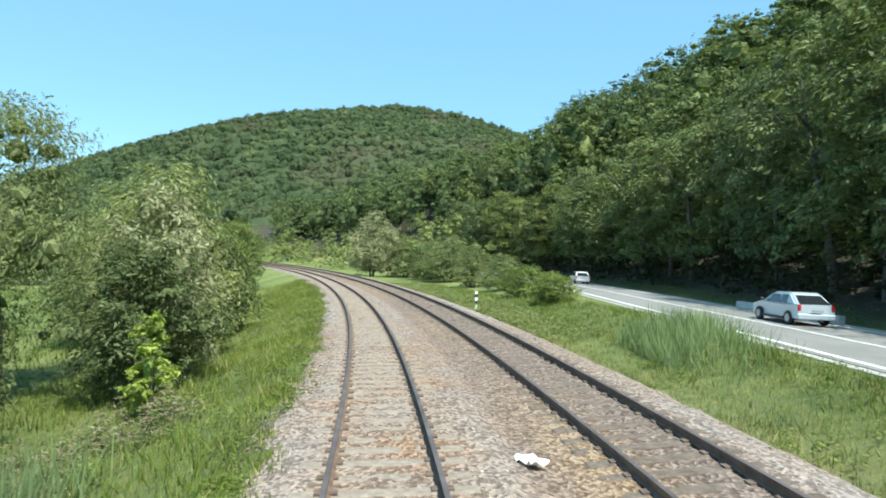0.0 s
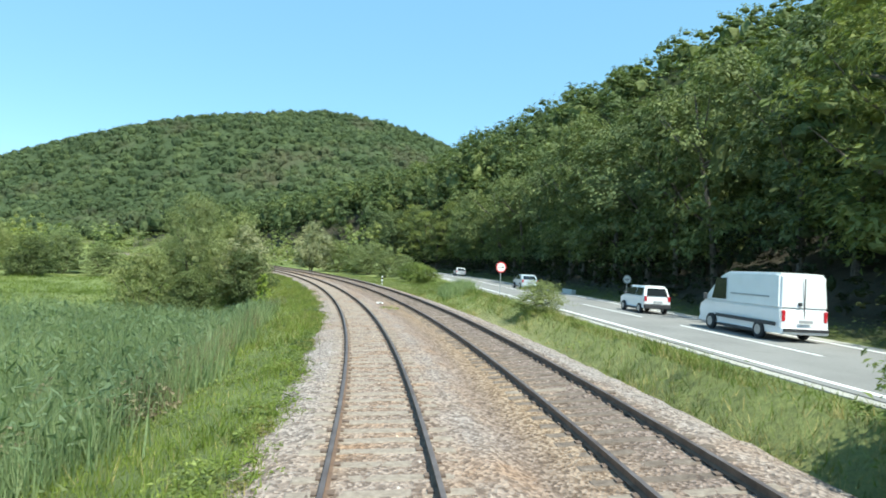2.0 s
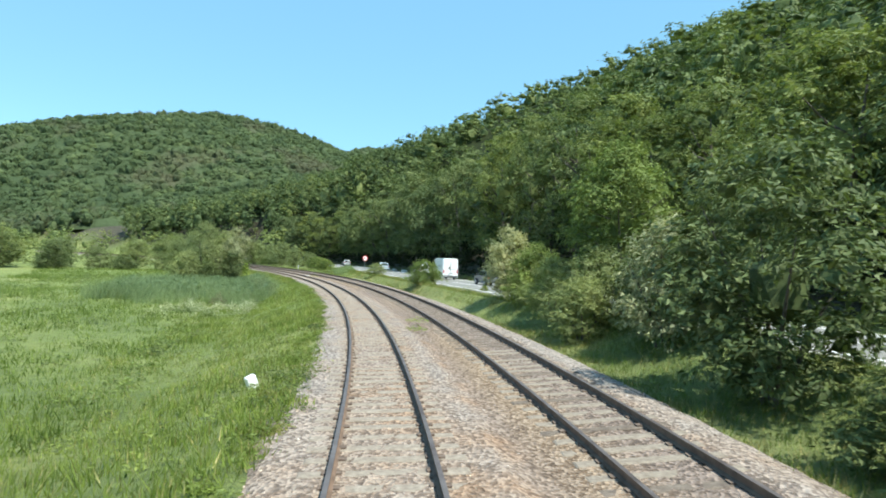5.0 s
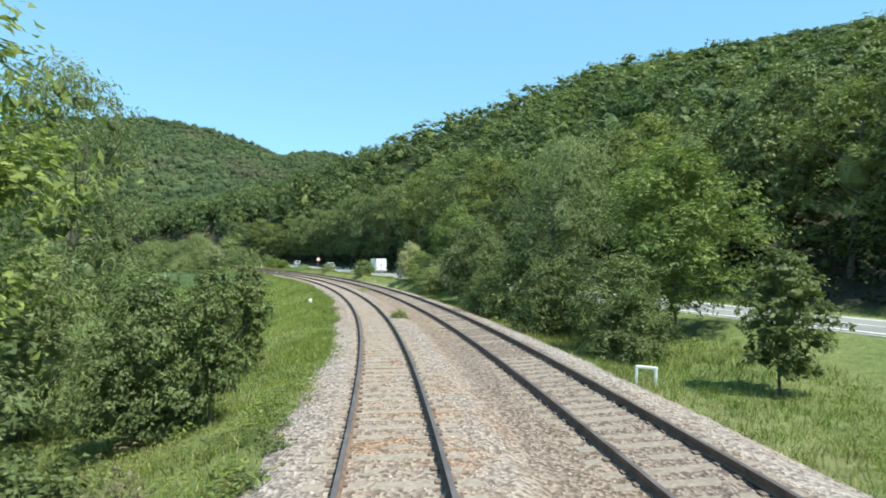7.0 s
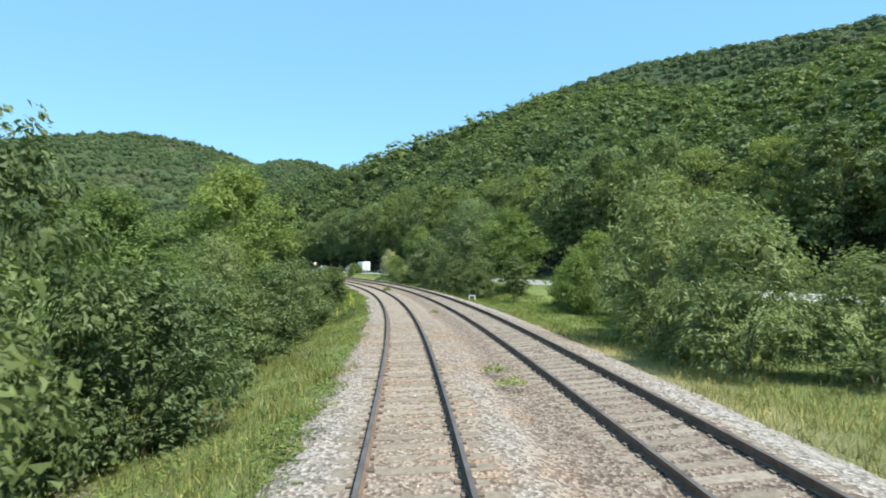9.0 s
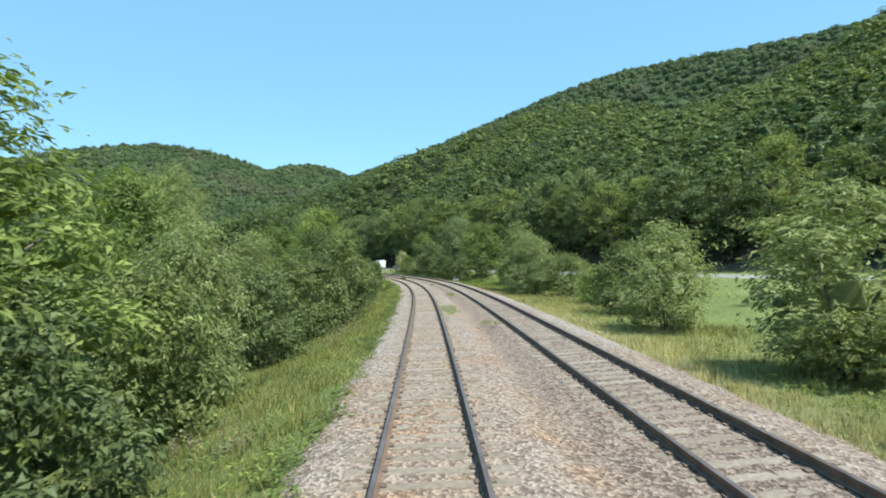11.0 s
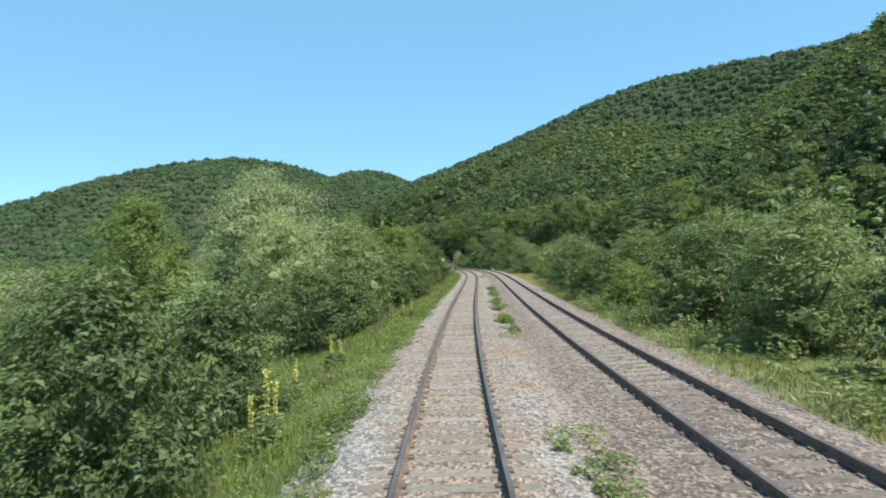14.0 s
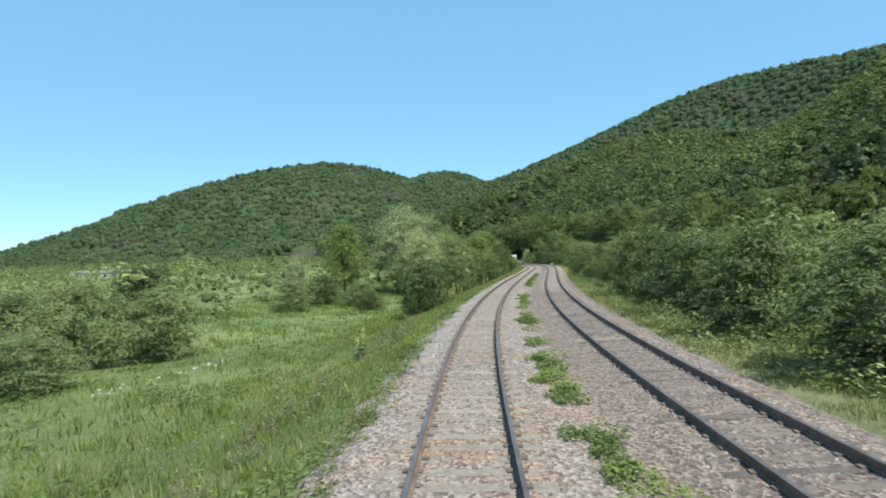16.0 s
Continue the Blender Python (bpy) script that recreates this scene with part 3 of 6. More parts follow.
OCTA_V = np.array([(1, 0, 0), (-1, 0, 0), (0, 1, 0), (0, -1, 0), (0, 0, 1), (0, 0, -1)], float)
OCTA_F = np.array([(0, 2, 4), (2, 1, 4), (1, 3, 4), (3, 0, 4), (2, 0, 5), (1, 2, 5), (3, 1, 5), (0, 3, 5)])


def stones(name, places, sizes, mat, label):
    n = len(places)
    v = OCTA_V[None] * (sizes[:, None, None] * rng.uniform(0.55, 1.3, (n, 6, 1)))
    v[..., 2] *= 0.75
    a = rng.uniform(0, 2 * math.pi, n)
    c, s = np.cos(a)[:, None], np.sin(a)[:, None]
    v = np.stack([v[..., 0] * c - v[..., 1] * s, v[..., 0] * s + v[..., 1] * c, v[..., 2]], -1) + places[:, None]
    f = (OCTA_F[None] + (np.arange(n) * 6)[:, None, None]).reshape(-1, 3)
    ob = placed(name, mesh_of(name, v.reshape(-1, 3), f, mat), label=label)
    return tagged(ob, category="stones", kind="stuff")


n = 27000
su = rng.uniform(-300, 90, n)
row = rng.integers(0, nl - 1, n)
ku = (su - bu[0]) / 0.5
k0 = ku.astype(int)
fr = rng.uniform(0, 1, n)[:, None]
sp = P[k0, row] * (1 - fr) + P[k0, row + 1] * fr
far_side = row_lat[row] > 2.1
for pick, mat, label in ((~far_side, STONE, "loose angular ballast stones, grey to rusty"), (far_side, STONE_BROWN, "loose brown ballast stones round the second track")):
    stones("loose_stones", sp[pick], rng.uniform(0.018, 0.04, int(pick.sum())), mat, label)

# ---------------------------------------------------------------- tracks
RAIL_PROFILE = [(-0.036, 0), (0.036, 0), (0.036, -0.035), (0.010, -0.048), (0.010, -0.128), (0.07, -0.145), (0.07, -0.155), (-0.07, -0.155), (-0.07, -0.145), (-0.010, -0.128), (-0.010, -0.048), (-0.036, -0.035)]


def rail_mesh(offset, second):
    us = np.arange(-318, 224.1, 1.0)
    pr = np.array(RAIL_PROFILE)
    P = at_track(us[:, None], (offset + pr[:, 0])[None], pr[:, 1][None], second)
    k = len(pr)
    ii = np.arange(len(us) * k).reshape(len(us), k)
    f, idx = [], []
    for j in range(k):
        q = np.stack([ii[:-1, j], ii[:-1, (j + 1) % k], ii[1:, (j + 1) % k], ii[1:, j]], -1)
        f.append(q[:, ::-1])
        idx += [1 if j == 0 else 0] * len(q)
    return mesh_of("rail", P.reshape(-1, 3), np.concatenate(f), [RAIL_SIDE, RAIL_TOP], index=idx)


def sleeper_mesh(length, mat):
    """A sleeper with sloping shoulders and its two rail plates."""
    bm = bmesh.new()
    h = length / 2
    ring = [[bm.verts.new((sx * (h - dx), sy * (0.135 - dy), z)) for sx, sy in ((-1, -1), (1, -1), (1, 1), (-1, 1))] for z, dx, dy in ((-0.34, 0, 0), (-0.185, 0, 0), (-0.165, 0.03, 0.025))]
    for a, c in zip(ring, ring[1:]):
        for k in range(4):
            bm.faces.new((a[k], a[(k + 1) % 4], c[(k + 1) % 4], c[k]))
    bm.faces.new(ring[-1])
    for s in (-1, 1):
        box_bm(s * 0.7525 - 0.15, s * 0.7525 + 0.15, -0.075, 0.075, -0.168, -0.135, 0.0, bm)
    me = bpy.data.meshes.new("sleeper")
    bm.to_mesh(me)
    bm.free()
    me.materials.append(mat)
    me.materials.append(RAIL_PLATE)
    for k, p in enumerate(me.polygons):
        p.material_index = int(k >= 9)
    return me


S_CONCRETE, S_WOOD = sleeper_mesh(2.5, SLEEPER_CONCRETE), sleeper_mesh(2.55, SLEEPER_WOOD)


def track(second, label):
    t = thing("railway_track", Matrix(), label, "track", "pair of tracks", "structure")
    for s in (-0.7525, 0.7525):
        placed("rail", rail_mesh(s, second), t)
    return t


def sleepers(owner, second, first_u, last_u):
    """Single sleepers along the nearer stretch, the rest joined."""
    rest_v, rest_f, rest_m, count = {}, {}, {}, 0
    us = np.arange(-312, 150, 0.61)
    for u in us:
        u = u + rng.normal(0, 0.015)
        wood = second and (u > -62 or u < -238) and rng.random() > 0.03
        if second and not wood and -100 < u < -62 and rng.random() < 0.5:
            wood = True
        p = at_track(u, rng.normal(0, 0.02), rng.normal(-0.006, 0.006), second)
        r, f = at_track(u, 1.0, 0, second), at_track(u, -1.0, 0, second)
        x = Vector(r - f).normalized()
        z = Vector((0, 0, 1))
        y = z.cross(x).normalized()
        z = x.cross(y)
        turn = Matrix((x, y, z)).transposed() @ Matrix.Rotation(rng.normal(0, 0.012), 3, "Z")
        m = Matrix.Translation(p) @ turn.to_4x4()
        src = S_WOOD if wood else S_CONCRETE
        if first_u < u < last_u and count < 300:
            placed("sleeper", src, owner, m)
            count += 1
            continue
        key = "wood" if wood else "concrete"
        v = np.array([q.co[:] for q in src.vertices])
        v = v @ np.array(m.to_3x3()).T + np.array(m.translation)
        lst = rest_v.setdefault(key, [])
        base = sum(len(q) for q in lst)
        lst.append(v)
        rest_f.setdefault(key, []).extend([tuple(i + base for i in q.vertices) for q in src.polygons])
        rest_m.setdefault(key, []).extend([q.material_index for q in src.polygons])
    for key in rest_v:
        me = bpy.data.meshes.new("sleepers")
        me.from_pydata(np.concatenate(rest_v[key]).tolist(), [], rest_f[key])
        for q in (S_WOOD if key == "wood" else S_CONCRETE).materials:
            me.materials.append(q)
        me.polygons.foreach_set("material_index", rest_m[key])
        placed("sleepers", me, owner, kind="stuff")


TRACK_A = track(False, "railway track with dark rails on pale concrete sleepers")
TRACK_B = track(True, "railway track with rusty rails on weathered sleepers")

# ---------------------------------------------------------------- plants
def ico(level):
    bm = bmesh.new()
    bmesh.ops.create_icosphere(bm, subdivisions=level, radius=1.0)
    v = np.array([q.co[:] for q in bm.verts])
    f = np.array([[w.index for w in q.verts] for q in bm.faces])
    bm.free()
    return v, f


ICO1 = ico(1)


def unit(n):
    v = rng.normal(size=(n, 3))
    return v / np.linalg.norm(v, axis=1)[:, None]


def leaves(places, out, length, slim=0.5, droop=0.2):
    """Forked sprigs of two leaves at places, facing roughly outward."""
    n = len(places)
    nrm = out * 1.0 + unit(n) * 0.5 + np.array([0, 0, 0.6])
    nrm /= np.linalg.norm(nrm, axis=1)[:, None]
    ax = np.cross(nrm, unit(n))
    ax /= np.linalg.norm(ax, axis=1)[:, None] + 1e-9
    ax[:, 2] -= droop
    sd = np.cross(nrm, ax)
    sd /= np.linalg.norm(sd, axis=1)[:, None] + 1e-9
    L = (length * rng.uniform(0.6, 1.4, n))[:, None]
    lift = nrm * L * rng.uniform(-0.25, 0.35, (n, 1))
    w = sd * L * slim
    v = np.stack([places - ax * L * 0.5, places - w * 0.35 + lift, places + ax * L * 0.45 - w * 0.75, places + ax * L * 0.5 + w * 0.15 + lift, places + w * 0.8 - ax * L * 0.05], 1)
    k = np.arange(n)[:, None] * 5
    f = np.stack([k + [0, 1, 2], k + [0, 4, 3]], 1)
    for j, (a, b) in enumerate(((1, 2), (4, 3))):
        turned = (np.cross(v[:, a] - v[:, 0], v[:, b] - v[:, 0]) * out).sum(1) < 0
        f[turned, j] = f[turned, j][:, [0, 2, 1]]
    return v.reshape(-1, 3), f.reshape(-1, 3)


def normed(v):
    return v / (np.linalg.norm(v, axis=-1, keepdims=True) + 1e-9)


def lumps_of(h, w, count, base, shape, flat=0.8, low=1.0):
    """Centres and radii of the leafy lumps of a crown of height h and width w that starts at base."""
    out = []
    ch = h - base
    for i in range(count):
        q = ((i + rng.uniform(0.2, 0.8)) / count) ** low
        a = i * 2.4 + rng.uniform(-0.5, 0.5)
        reach = shape(q) * w / 2
        r = max(0.16 * w, 0.34 * reach) * rng.uniform(0.8, 1.25)
        rad = max(reach - r * 0.75, 0) * rng.uniform(0.55, 1.05)
        out.append((rad * math.cos(a), rad * math.sin(a), base + ch * q * 0.93 + 0.04 * ch, r, r * flat * rng.uniform(0.8, 1.15)))
    return np.array(out)


def crown(lumps, n_leaves, length, slim=0.5, droop=0.2, core=0.32, spread=0.17, spray=0.08, per=11, heart=0.09):
    """Leafy twigs over lumps: the vertices, triangles and soft normals of one crown."""
    vs, fs, ns, base = [], [], [], 0
    bv, bf = ICO1
    mid_c = lumps[:, :3].mean(0)
    wide, tall = np.ptp(lumps[:, 0]) + np.ptp(lumps[:, 1]), np.ptp(lumps[:, 2])
    inner = [(x, y, max(z, 0.45 * rz), r * core, rz * core) for x, y, z, r, rz in lumps]
    inner.append((mid_c[0], mid_c[1], mid_c[2], wide * heart, tall * heart * 2))
    for x, y, z, r, rz in inner:
        v = bv * rng.uniform(0.72, 1.12, (len(bv), 1)) * [r, r, rz] + [x, y, z]
        v[:, 2] = np.maximum(v[:, 2], -0.2)
        vs.append(v)
        fs.append(bf + base)
        ns.append(normed(bv))
        base += len(v)
    area = lumps[:, 3] * lumps[:, 4]
    n_twigs = max(1, n_leaves // per)
    pick = rng.choice(len(lumps), n_twigs, p=area / area.sum())
    dirs = unit(n_twigs)
    dirs[:, 2] = np.where(dirs[:, 2] < -0.45, -dirs[:, 2], dirs[:, 2])
    L = lumps[pick]
    reach = 0.92 + rng.normal(0, spread, n_twigs) + (rng.random(n_twigs) < spray * 1.6) * rng.uniform(0.1, 0.5, n_twigs)
    c = L[:, :3] + dirs * np.stack([L[:, 3], L[:, 3], L[:, 4]], -1) * reach[:, None]
    twig = rng.integers(0, n_twigs, n_leaves)
    size = (L[twig, 3] * 0.17)[:, None]
    off = rng.normal(size=(n_leaves, 3)) * [1, 1, 0.6] * size + dirs[twig] * rng.uniform(-1.2, 1.2, (n_leaves, 1)) * size
    p = c[twig] + off
    p[:, 2] = np.maximum(p[:, 2], 0.03)
    v, f = leaves(p, dirs[twig], length, slim, droop)
    vs.append(v)
    fs.append(f + base)
    whole = normed((p - [mid_c[0], mid_c[1], mid_c[2] - 0.1 * tall]) / [wide, wide, max(tall, 0.3 * wide)])
    soft = normed(dirs[twig] * 0.75 + whole * 0.45 + normed(off) * 0.35 + unit(n_leaves) * 0.30)
    ns.append(np.repeat(soft, 5, axis=0))
    return np.concatenate(vs), np.concatenate(fs), np.concatenate(ns)


def dome(q):
    return math.sqrt(max(0.05, 1 - (q * 0.95) ** 2.2)) * (0.72 + 0.28 * min(1, q * 4))


def round_top(q):
    return math.sqrt(max(0.06, 1 - (2 * q * 0.93 - 0.86) ** 2))


def tree_stem(h, base, w, limbs, radius):
    """A tapered trunk with limbs as one bmesh."""
    bend = rng.normal(0, 0.05 * h, 2)
    pts = [(0, 0, -0.4), (bend[0] * 0.2, bend[1] * 0.2, h * 0.25), (bend[0] * 0.6, bend[1] * 0.6, h * 0.5), (bend[0], bend[1], h * 0.82)]
    bm = tube_bm(pts, [radius * 1.25, radius, radius * 0.7, radius * 0.2], 8)
    for i in range(limbs):
        q = rng.uniform(0.25, 0.7)
        a = i * 2.4 + rng.uniform(-0.4, 0.4)
        z0 = h * q * 0.9
        o = Vector((bend[0] * q, bend[1] * q, z0))
        tip = o + Vector((math.cos(a) * w * 0.36, math.sin(a) * w * 0.36, h * 0.16))
        mid_p = (o + tip) / 2 + Vector((0, 0, -0.03 * h))
        tube_bm([o, mid_p, tip], [radius * 0.5, radius * 0.32, radius * 0.08], 6, bm)
    return bm


def make_plant(name, label, category, group, h, w, mat, count, n_leaves, length, base, shape, slim=0.5, droop=0.2, limbs=4, radius=0.1, stems=1, spray=0.08, core=0.32, flat=0.8):
    """A tree or bush standing at the origin, kept as the pattern for its copies."""
    ob = thing(name, Matrix(), label, category, group)
    if stems == 1:
        part("trunk", tree_stem(h, base, w, limbs, radius), BARK, ob)
    else:
        for i in range(stems):
            a = 2 * math.pi * i / stems + rng.uniform(-0.4, 0.4)
            tip = (math.cos(a) * w * 0.3, math.sin(a) * w * 0.3, h * rng.uniform(0.6, 0.85))
            part("stem", tube_bm([(0.1 * math.cos(a), 0.1 * math.sin(a), -0.3), (tip[0] * 0.4, tip[1] * 0.4, tip[2] * 0.5), tip], [radius, radius * 0.7, radius * 0.15], 6), BARK, ob)
    lu = lumps_of(h, w, count, base, shape, flat, low=1.0 if stems == 1 else 1.35)
    v, f, soft = crown(lu, n_leaves, length, slim, droop, spray=spray, core=core)
    placed("crown", mesh_of("crown", v, f, mat, normals=soft), ob)
    return ob


PATTERNS = {}


def pattern(key, **k):
    PATTERNS[key] = (make_plant(**k), k["h"], k["w"])
    PATTERNS[key][0].location = (0, 0, -60)


USED = set()


def plant(key, x, y, h, w, sink=0.1, turn=None, label=""):
    """A copy of a pattern at a place, scaled to its height and width."""
    src, h0, w0 = PATTERNS[key]
    z = float(ground_height(np.array([float(x)]), np.array([float(y)]))[0])
    sx = w / w0
    m = Matrix.Translation((x, y, z - sink)) @ Matrix.Rotation(rng.uniform(0, 6.28) if turn is None else turn, 4, "Z")
    m = m @ Matrix.Diagonal((sx * rng.uniform(0.92, 1.08), sx * rng.uniform(0.92, 1.08), h / h0, 1))
    if key in USED:
        ob = copy_thing(src, m)
        ob.scale = m.to_scale()
    else:
        USED.add(key)
        ob = src
    ob.matrix_basis = m
    if label:
        ob["label"] = label
    return ob


BUSH, TREE = "bushes along the railway", "trees at the wood's edge"
pattern("willow_bush", name="willow_bush", label="dense grey-green willow bush in the trackside grass", category="bush", group=BUSH, h=5.0, w=5.5, mat=LEAF_WILLOW, count=25, n_leaves=9500, length=0.19, base=0.3, shape=dome, slim=0.32, stems=4, radius=0.07)
pattern("willow_bush_b", name="willow_bush", label="tall ragged grey-green willow bush in the trackside grass", category="bush", group=BUSH, h=5.5, w=4.6, mat=LEAF_WILLOW, count=22, n_leaves=9000, length=0.19, base=0.3, shape=round_top, slim=0.32, stems=3, radius=0.07, spray=0.08)
pattern("silver_bush", name="oleaster_bush", label="silvery-leaved oleaster bush with a dark green base", category="bush", group=BUSH, h=4.5, w=4.6, mat=LEAF_SILVER, count=19, n_leaves=8000, length=0.18, base=0.3, shape=dome, slim=0.38, stems=4, radius=0.06, spray=0.16)
pattern("green_bush", name="hazel_bush", label="rounded fresh green bush in the verge grass", category="bush", group=BUSH, h=2.3, w=3.8, mat=LEAF_LIME, count=24, n_leaves=7500, length=0.14, base=0.05, shape=dome, slim=0.45, stems=4, radius=0.04, spray=0.02)
pattern("dark_bush", name="bramble_thicket", label="dark green bramble and hawthorn thicket on the bank", category="bush", group=BUSH, h=4.0, w=5.0, mat=LEAF_DARK, count=23, n_leaves=8500, length=0.16, base=0.1, shape=dome, slim=0.6, stems=4, radius=0.05, spray=0.13)
pattern("dark_bush_b", name="bramble_thicket", label="dark green hawthorn thicket with pale leaf tops", category="bush", group=BUSH, h=5.5, w=5.0, mat=LEAF_DARK, count=23, n_leaves=8000, length=0.18, base=0.2, shape=round_top, slim=0.55, stems=4, radius=0.06, spray=0.2)
pattern("vine", name="climbing_vine", label="bright yellow-green climbing vine over a dead stump", category="climber", group=BUSH, h=2.6, w=1.3, mat=LEAF_VINE, count=14, n_leaves=1500, length=0.14, base=0.1, shape=round_top, slim=0.6, stems=2, radius=0.03, spray=0.2)
pattern("sapling", name="sapling", label="slender young tree with dark green leaves", category="tree", group=BUSH, h=3.6, w=2.3, mat=LEAF_DARK, count=24, n_leaves=4400, length=0.14, base=0.5, shape=round_top, slim=0.55, limbs=5, radius=0.035, spray=0.25, core=0.4)
pattern("willow_tree", name="willow_tree", label="tall light green willow with a broad airy crown", category="tree", group=TREE, h=10.0, w=8.0, mat=LEAF_WILLOW, count=26, n_leaves=15000, length=0.2, base=1.2, shape=round_top, slim=0.3, droop=0.5, limbs=6, radius=0.16, spray=0.07)
pattern("pale_willow", name="willow_tree", label="broad pale grey-green willow with a rounded crown", category="tree", group=TREE, h=12.0, w=12.0, mat=LEAF_PALE, count=34, n_leaves=19000, length=0.28, base=0.6, shape=round_top, slim=0.4, droop=0.3, limbs=6, radius=0.2, spray=0.01, core=0.34)
pattern("lime_tree", name="young_tree", label="bright green broadleaf tree beside the line", category="tree", group=TREE, h=9.0, w=6.5, mat=LEAF_LIME, count=24, n_leaves=12000, length=0.21, base=1.0, shape=round_top, slim=0.5, limbs=6, radius=0.13, spray=0.12)
for q, (hh, ww) in enumerate(((13.0, 9.0), (14.5, 8.5), (12.0, 9.5))):
    pattern("oak%d" % q, name="oak_tree", label="large dark green oak overhanging the road", category="tree", group=TREE, h=hh, w=ww, mat=LEAF_OAK, count=25, flat=0.55, n_leaves=6000, length=0.34, base=1.4, shape=round_top, slim=0.6, limbs=7, radius=0.2, spray=0.1)
pattern("lit_oak", name="ash_tree", label="lighter yellow-green oak at the edge of the wood, sunlight put into its leaf colour", category="tree", group=TREE, h=14.0, w=9.0, mat=LEAF_OAK_LIT, count=26, flat=0.6, n_leaves=6000, length=0.32, base=1.2, shape=round_top, slim=0.5, limbs=7, radius=0.2, spray=0.12)

# bushes and trees beside the line: kind, x, y, height, width
LEFT_A = (
    ("willow_tree", -13.6, 19.5, 9.0, 6.5), ("dark_bush_b", -9.2, 19.4, 4.6, 4.4), ("vine", -7.3, 15.8, 2.6, 1.3), ("dark_bush", -12.4, 14.6, 3.0, 4.4), ("willow_bush", -15.6, 15.0, 4.4, 5.4), ("willow_bush", -11.5, 25.5, 7.4, 7.0),
    ("silver_bush", -9.8, 22.0, 6.6, 5.0), ("willow_bush_b", -15.5, 31.0, 7.8, 7.0), ("dark_bush", -12.0, 33.0, 5.0, 5.0),
    ("willow_bush", -18.5, 40.0, 7.0, 7.5), ("green_bush", -17.0, 48.0, 5.5, 6.5), ("dark_bush", -19.5, 55.0, 4.5, 6.0),
    ("willow_bush", -24.0, 62.0, 7.0, 8.0), ("lime_tree", -24.0, 72.0, 7.5, 8.0), ("dark_bush", -44.0, 57.0, 5.0, 8.0),
    ("dark_bush_b", -52.0, 53.0, 6.5, 8.5), ("willow_bush", -38.0, 66.0, 4.5, 8.0), ("dark_bush", -32.0, 61.0, 3.0, 6.5), ("willow_bush", -46.0, 70.0, 6.0, 9.0), ("dark_bush_b", -61.0, 60.0, 6.0, 9.0), ("willow_bush", -58.0, 72.0, 7.5, 10.0), ("willow_bush", -33.0, 80.0, 6.0, 9.0),
)
LEFT_B = (
    ("willow_bush", -19.8, -98.5, 4.4, 5.5), ("dark_bush", -16.6, -102.0, 3.6, 3.6), ("sapling", -15.3, -102.9, 3.5, 1.7),
    ("sapling", -13.8, -95.6, 3.7, 2.0), ("lime_tree", -23.2, -102.4, 11.6, 9.5), ("willow_tree", -21.0, -85.5, 13.0, 9.0),
    ("dark_bush", -20.8, -114.0, 4.2, 5.0), ("dark_bush", -19.6, -107.6, 3.8, 4.6), ("dark_bush_b", -23.0, -119.5, 4.3, 4.6),
    ("willow_bush", -25.0, -108.0, 6.2, 6.5), ("dark_bush", -25.6, -123.5, 3.6, 5.2), ("lime_tree", -31.0, -114.0, 8.5, 7.5),
    ("dark_bush", -27.4, -129.2, 3.9, 4.6), ("dark_bush", -29.2, -136.5, 4.0, 5.0), ("dark_bush_b", -31.6, -138.0, 7.2, 4.2), ("dark_bush_b", -32.2, -145.6, 5.9, 5.0), ("dark_bush", -34.8, -148.0, 5.0, 5.4),
    ("willow_tree", -42.0, -131.0, 12.5, 8.5), ("willow_bush", -36.0, -128.0, 7.0, 8.0), ("dark_bush", -36.0, -150.5, 4.6, 5.0),
)
LEFT_C = (
    ("dark_bush", -39.0, -157.0, 4.2, 5.2), ("lime_tree", -45.0, -148.0, 9.5, 8.0), ("willow_bush", -42.5, -163.5, 5.6, 6.0),
    ("dark_bush", -43.6, -168.5, 4.6, 5.2), ("lime_tree", -47.0, -175.0, 8.0, 7.0), ("dark_bush", -45.5, -176.5, 4.2, 4.6),
    ("lime_tree", -51.0, -166.0, 9.0, 8.0), ("dark_bush_b", -49.5, -184.0, 4.8, 5.5), ("pale_willow", -61.0, -185.0, 11.8, 13.0),
    ("willow_bush", -54.8, -192.0, 7.2, 7.5), ("pale_willow", -60.5, -193.0, 8.4, 8.0), ("dark_bush", -57.5, -201.0, 4.4, 5.4), ("dark_bush_b", -60.2, -206.5, 4.6, 5.2),
    ("lime_tree", -70.5, -190.0, 9.5, 7.0), ("dark_bush", -66.8, -229.5, 4.2, 4.2), ("dark_bush", -65.0, -223.5, 3.6, 4.2),
    ("dark_bush", -90.0, -219.0, 5.0, 8.0), ("dark_bush", -74.0, -203.0, 3.4, 6.0), ("willow_bush", -70.0, -207.0, 2.6, 5.0), ("dark_bush", -69.5, -213.5, 2.0, 4.2), ("willow_bush", -77.5, -211.0, 3.0, 6.0), ("willow_bush", -88.0, -243.5, 4.5, 6.2), ("willow_bush_b", -84.2, -241.5, 4.0, 5.4), ("willow_bush", -87.5, -251.0, 2.4, 5.0), ("dark_bush", -92.0, -240.0, 3.6, 6.0), ("silver_bush", -77.0, -190.0, 4.6, 5.0),
)
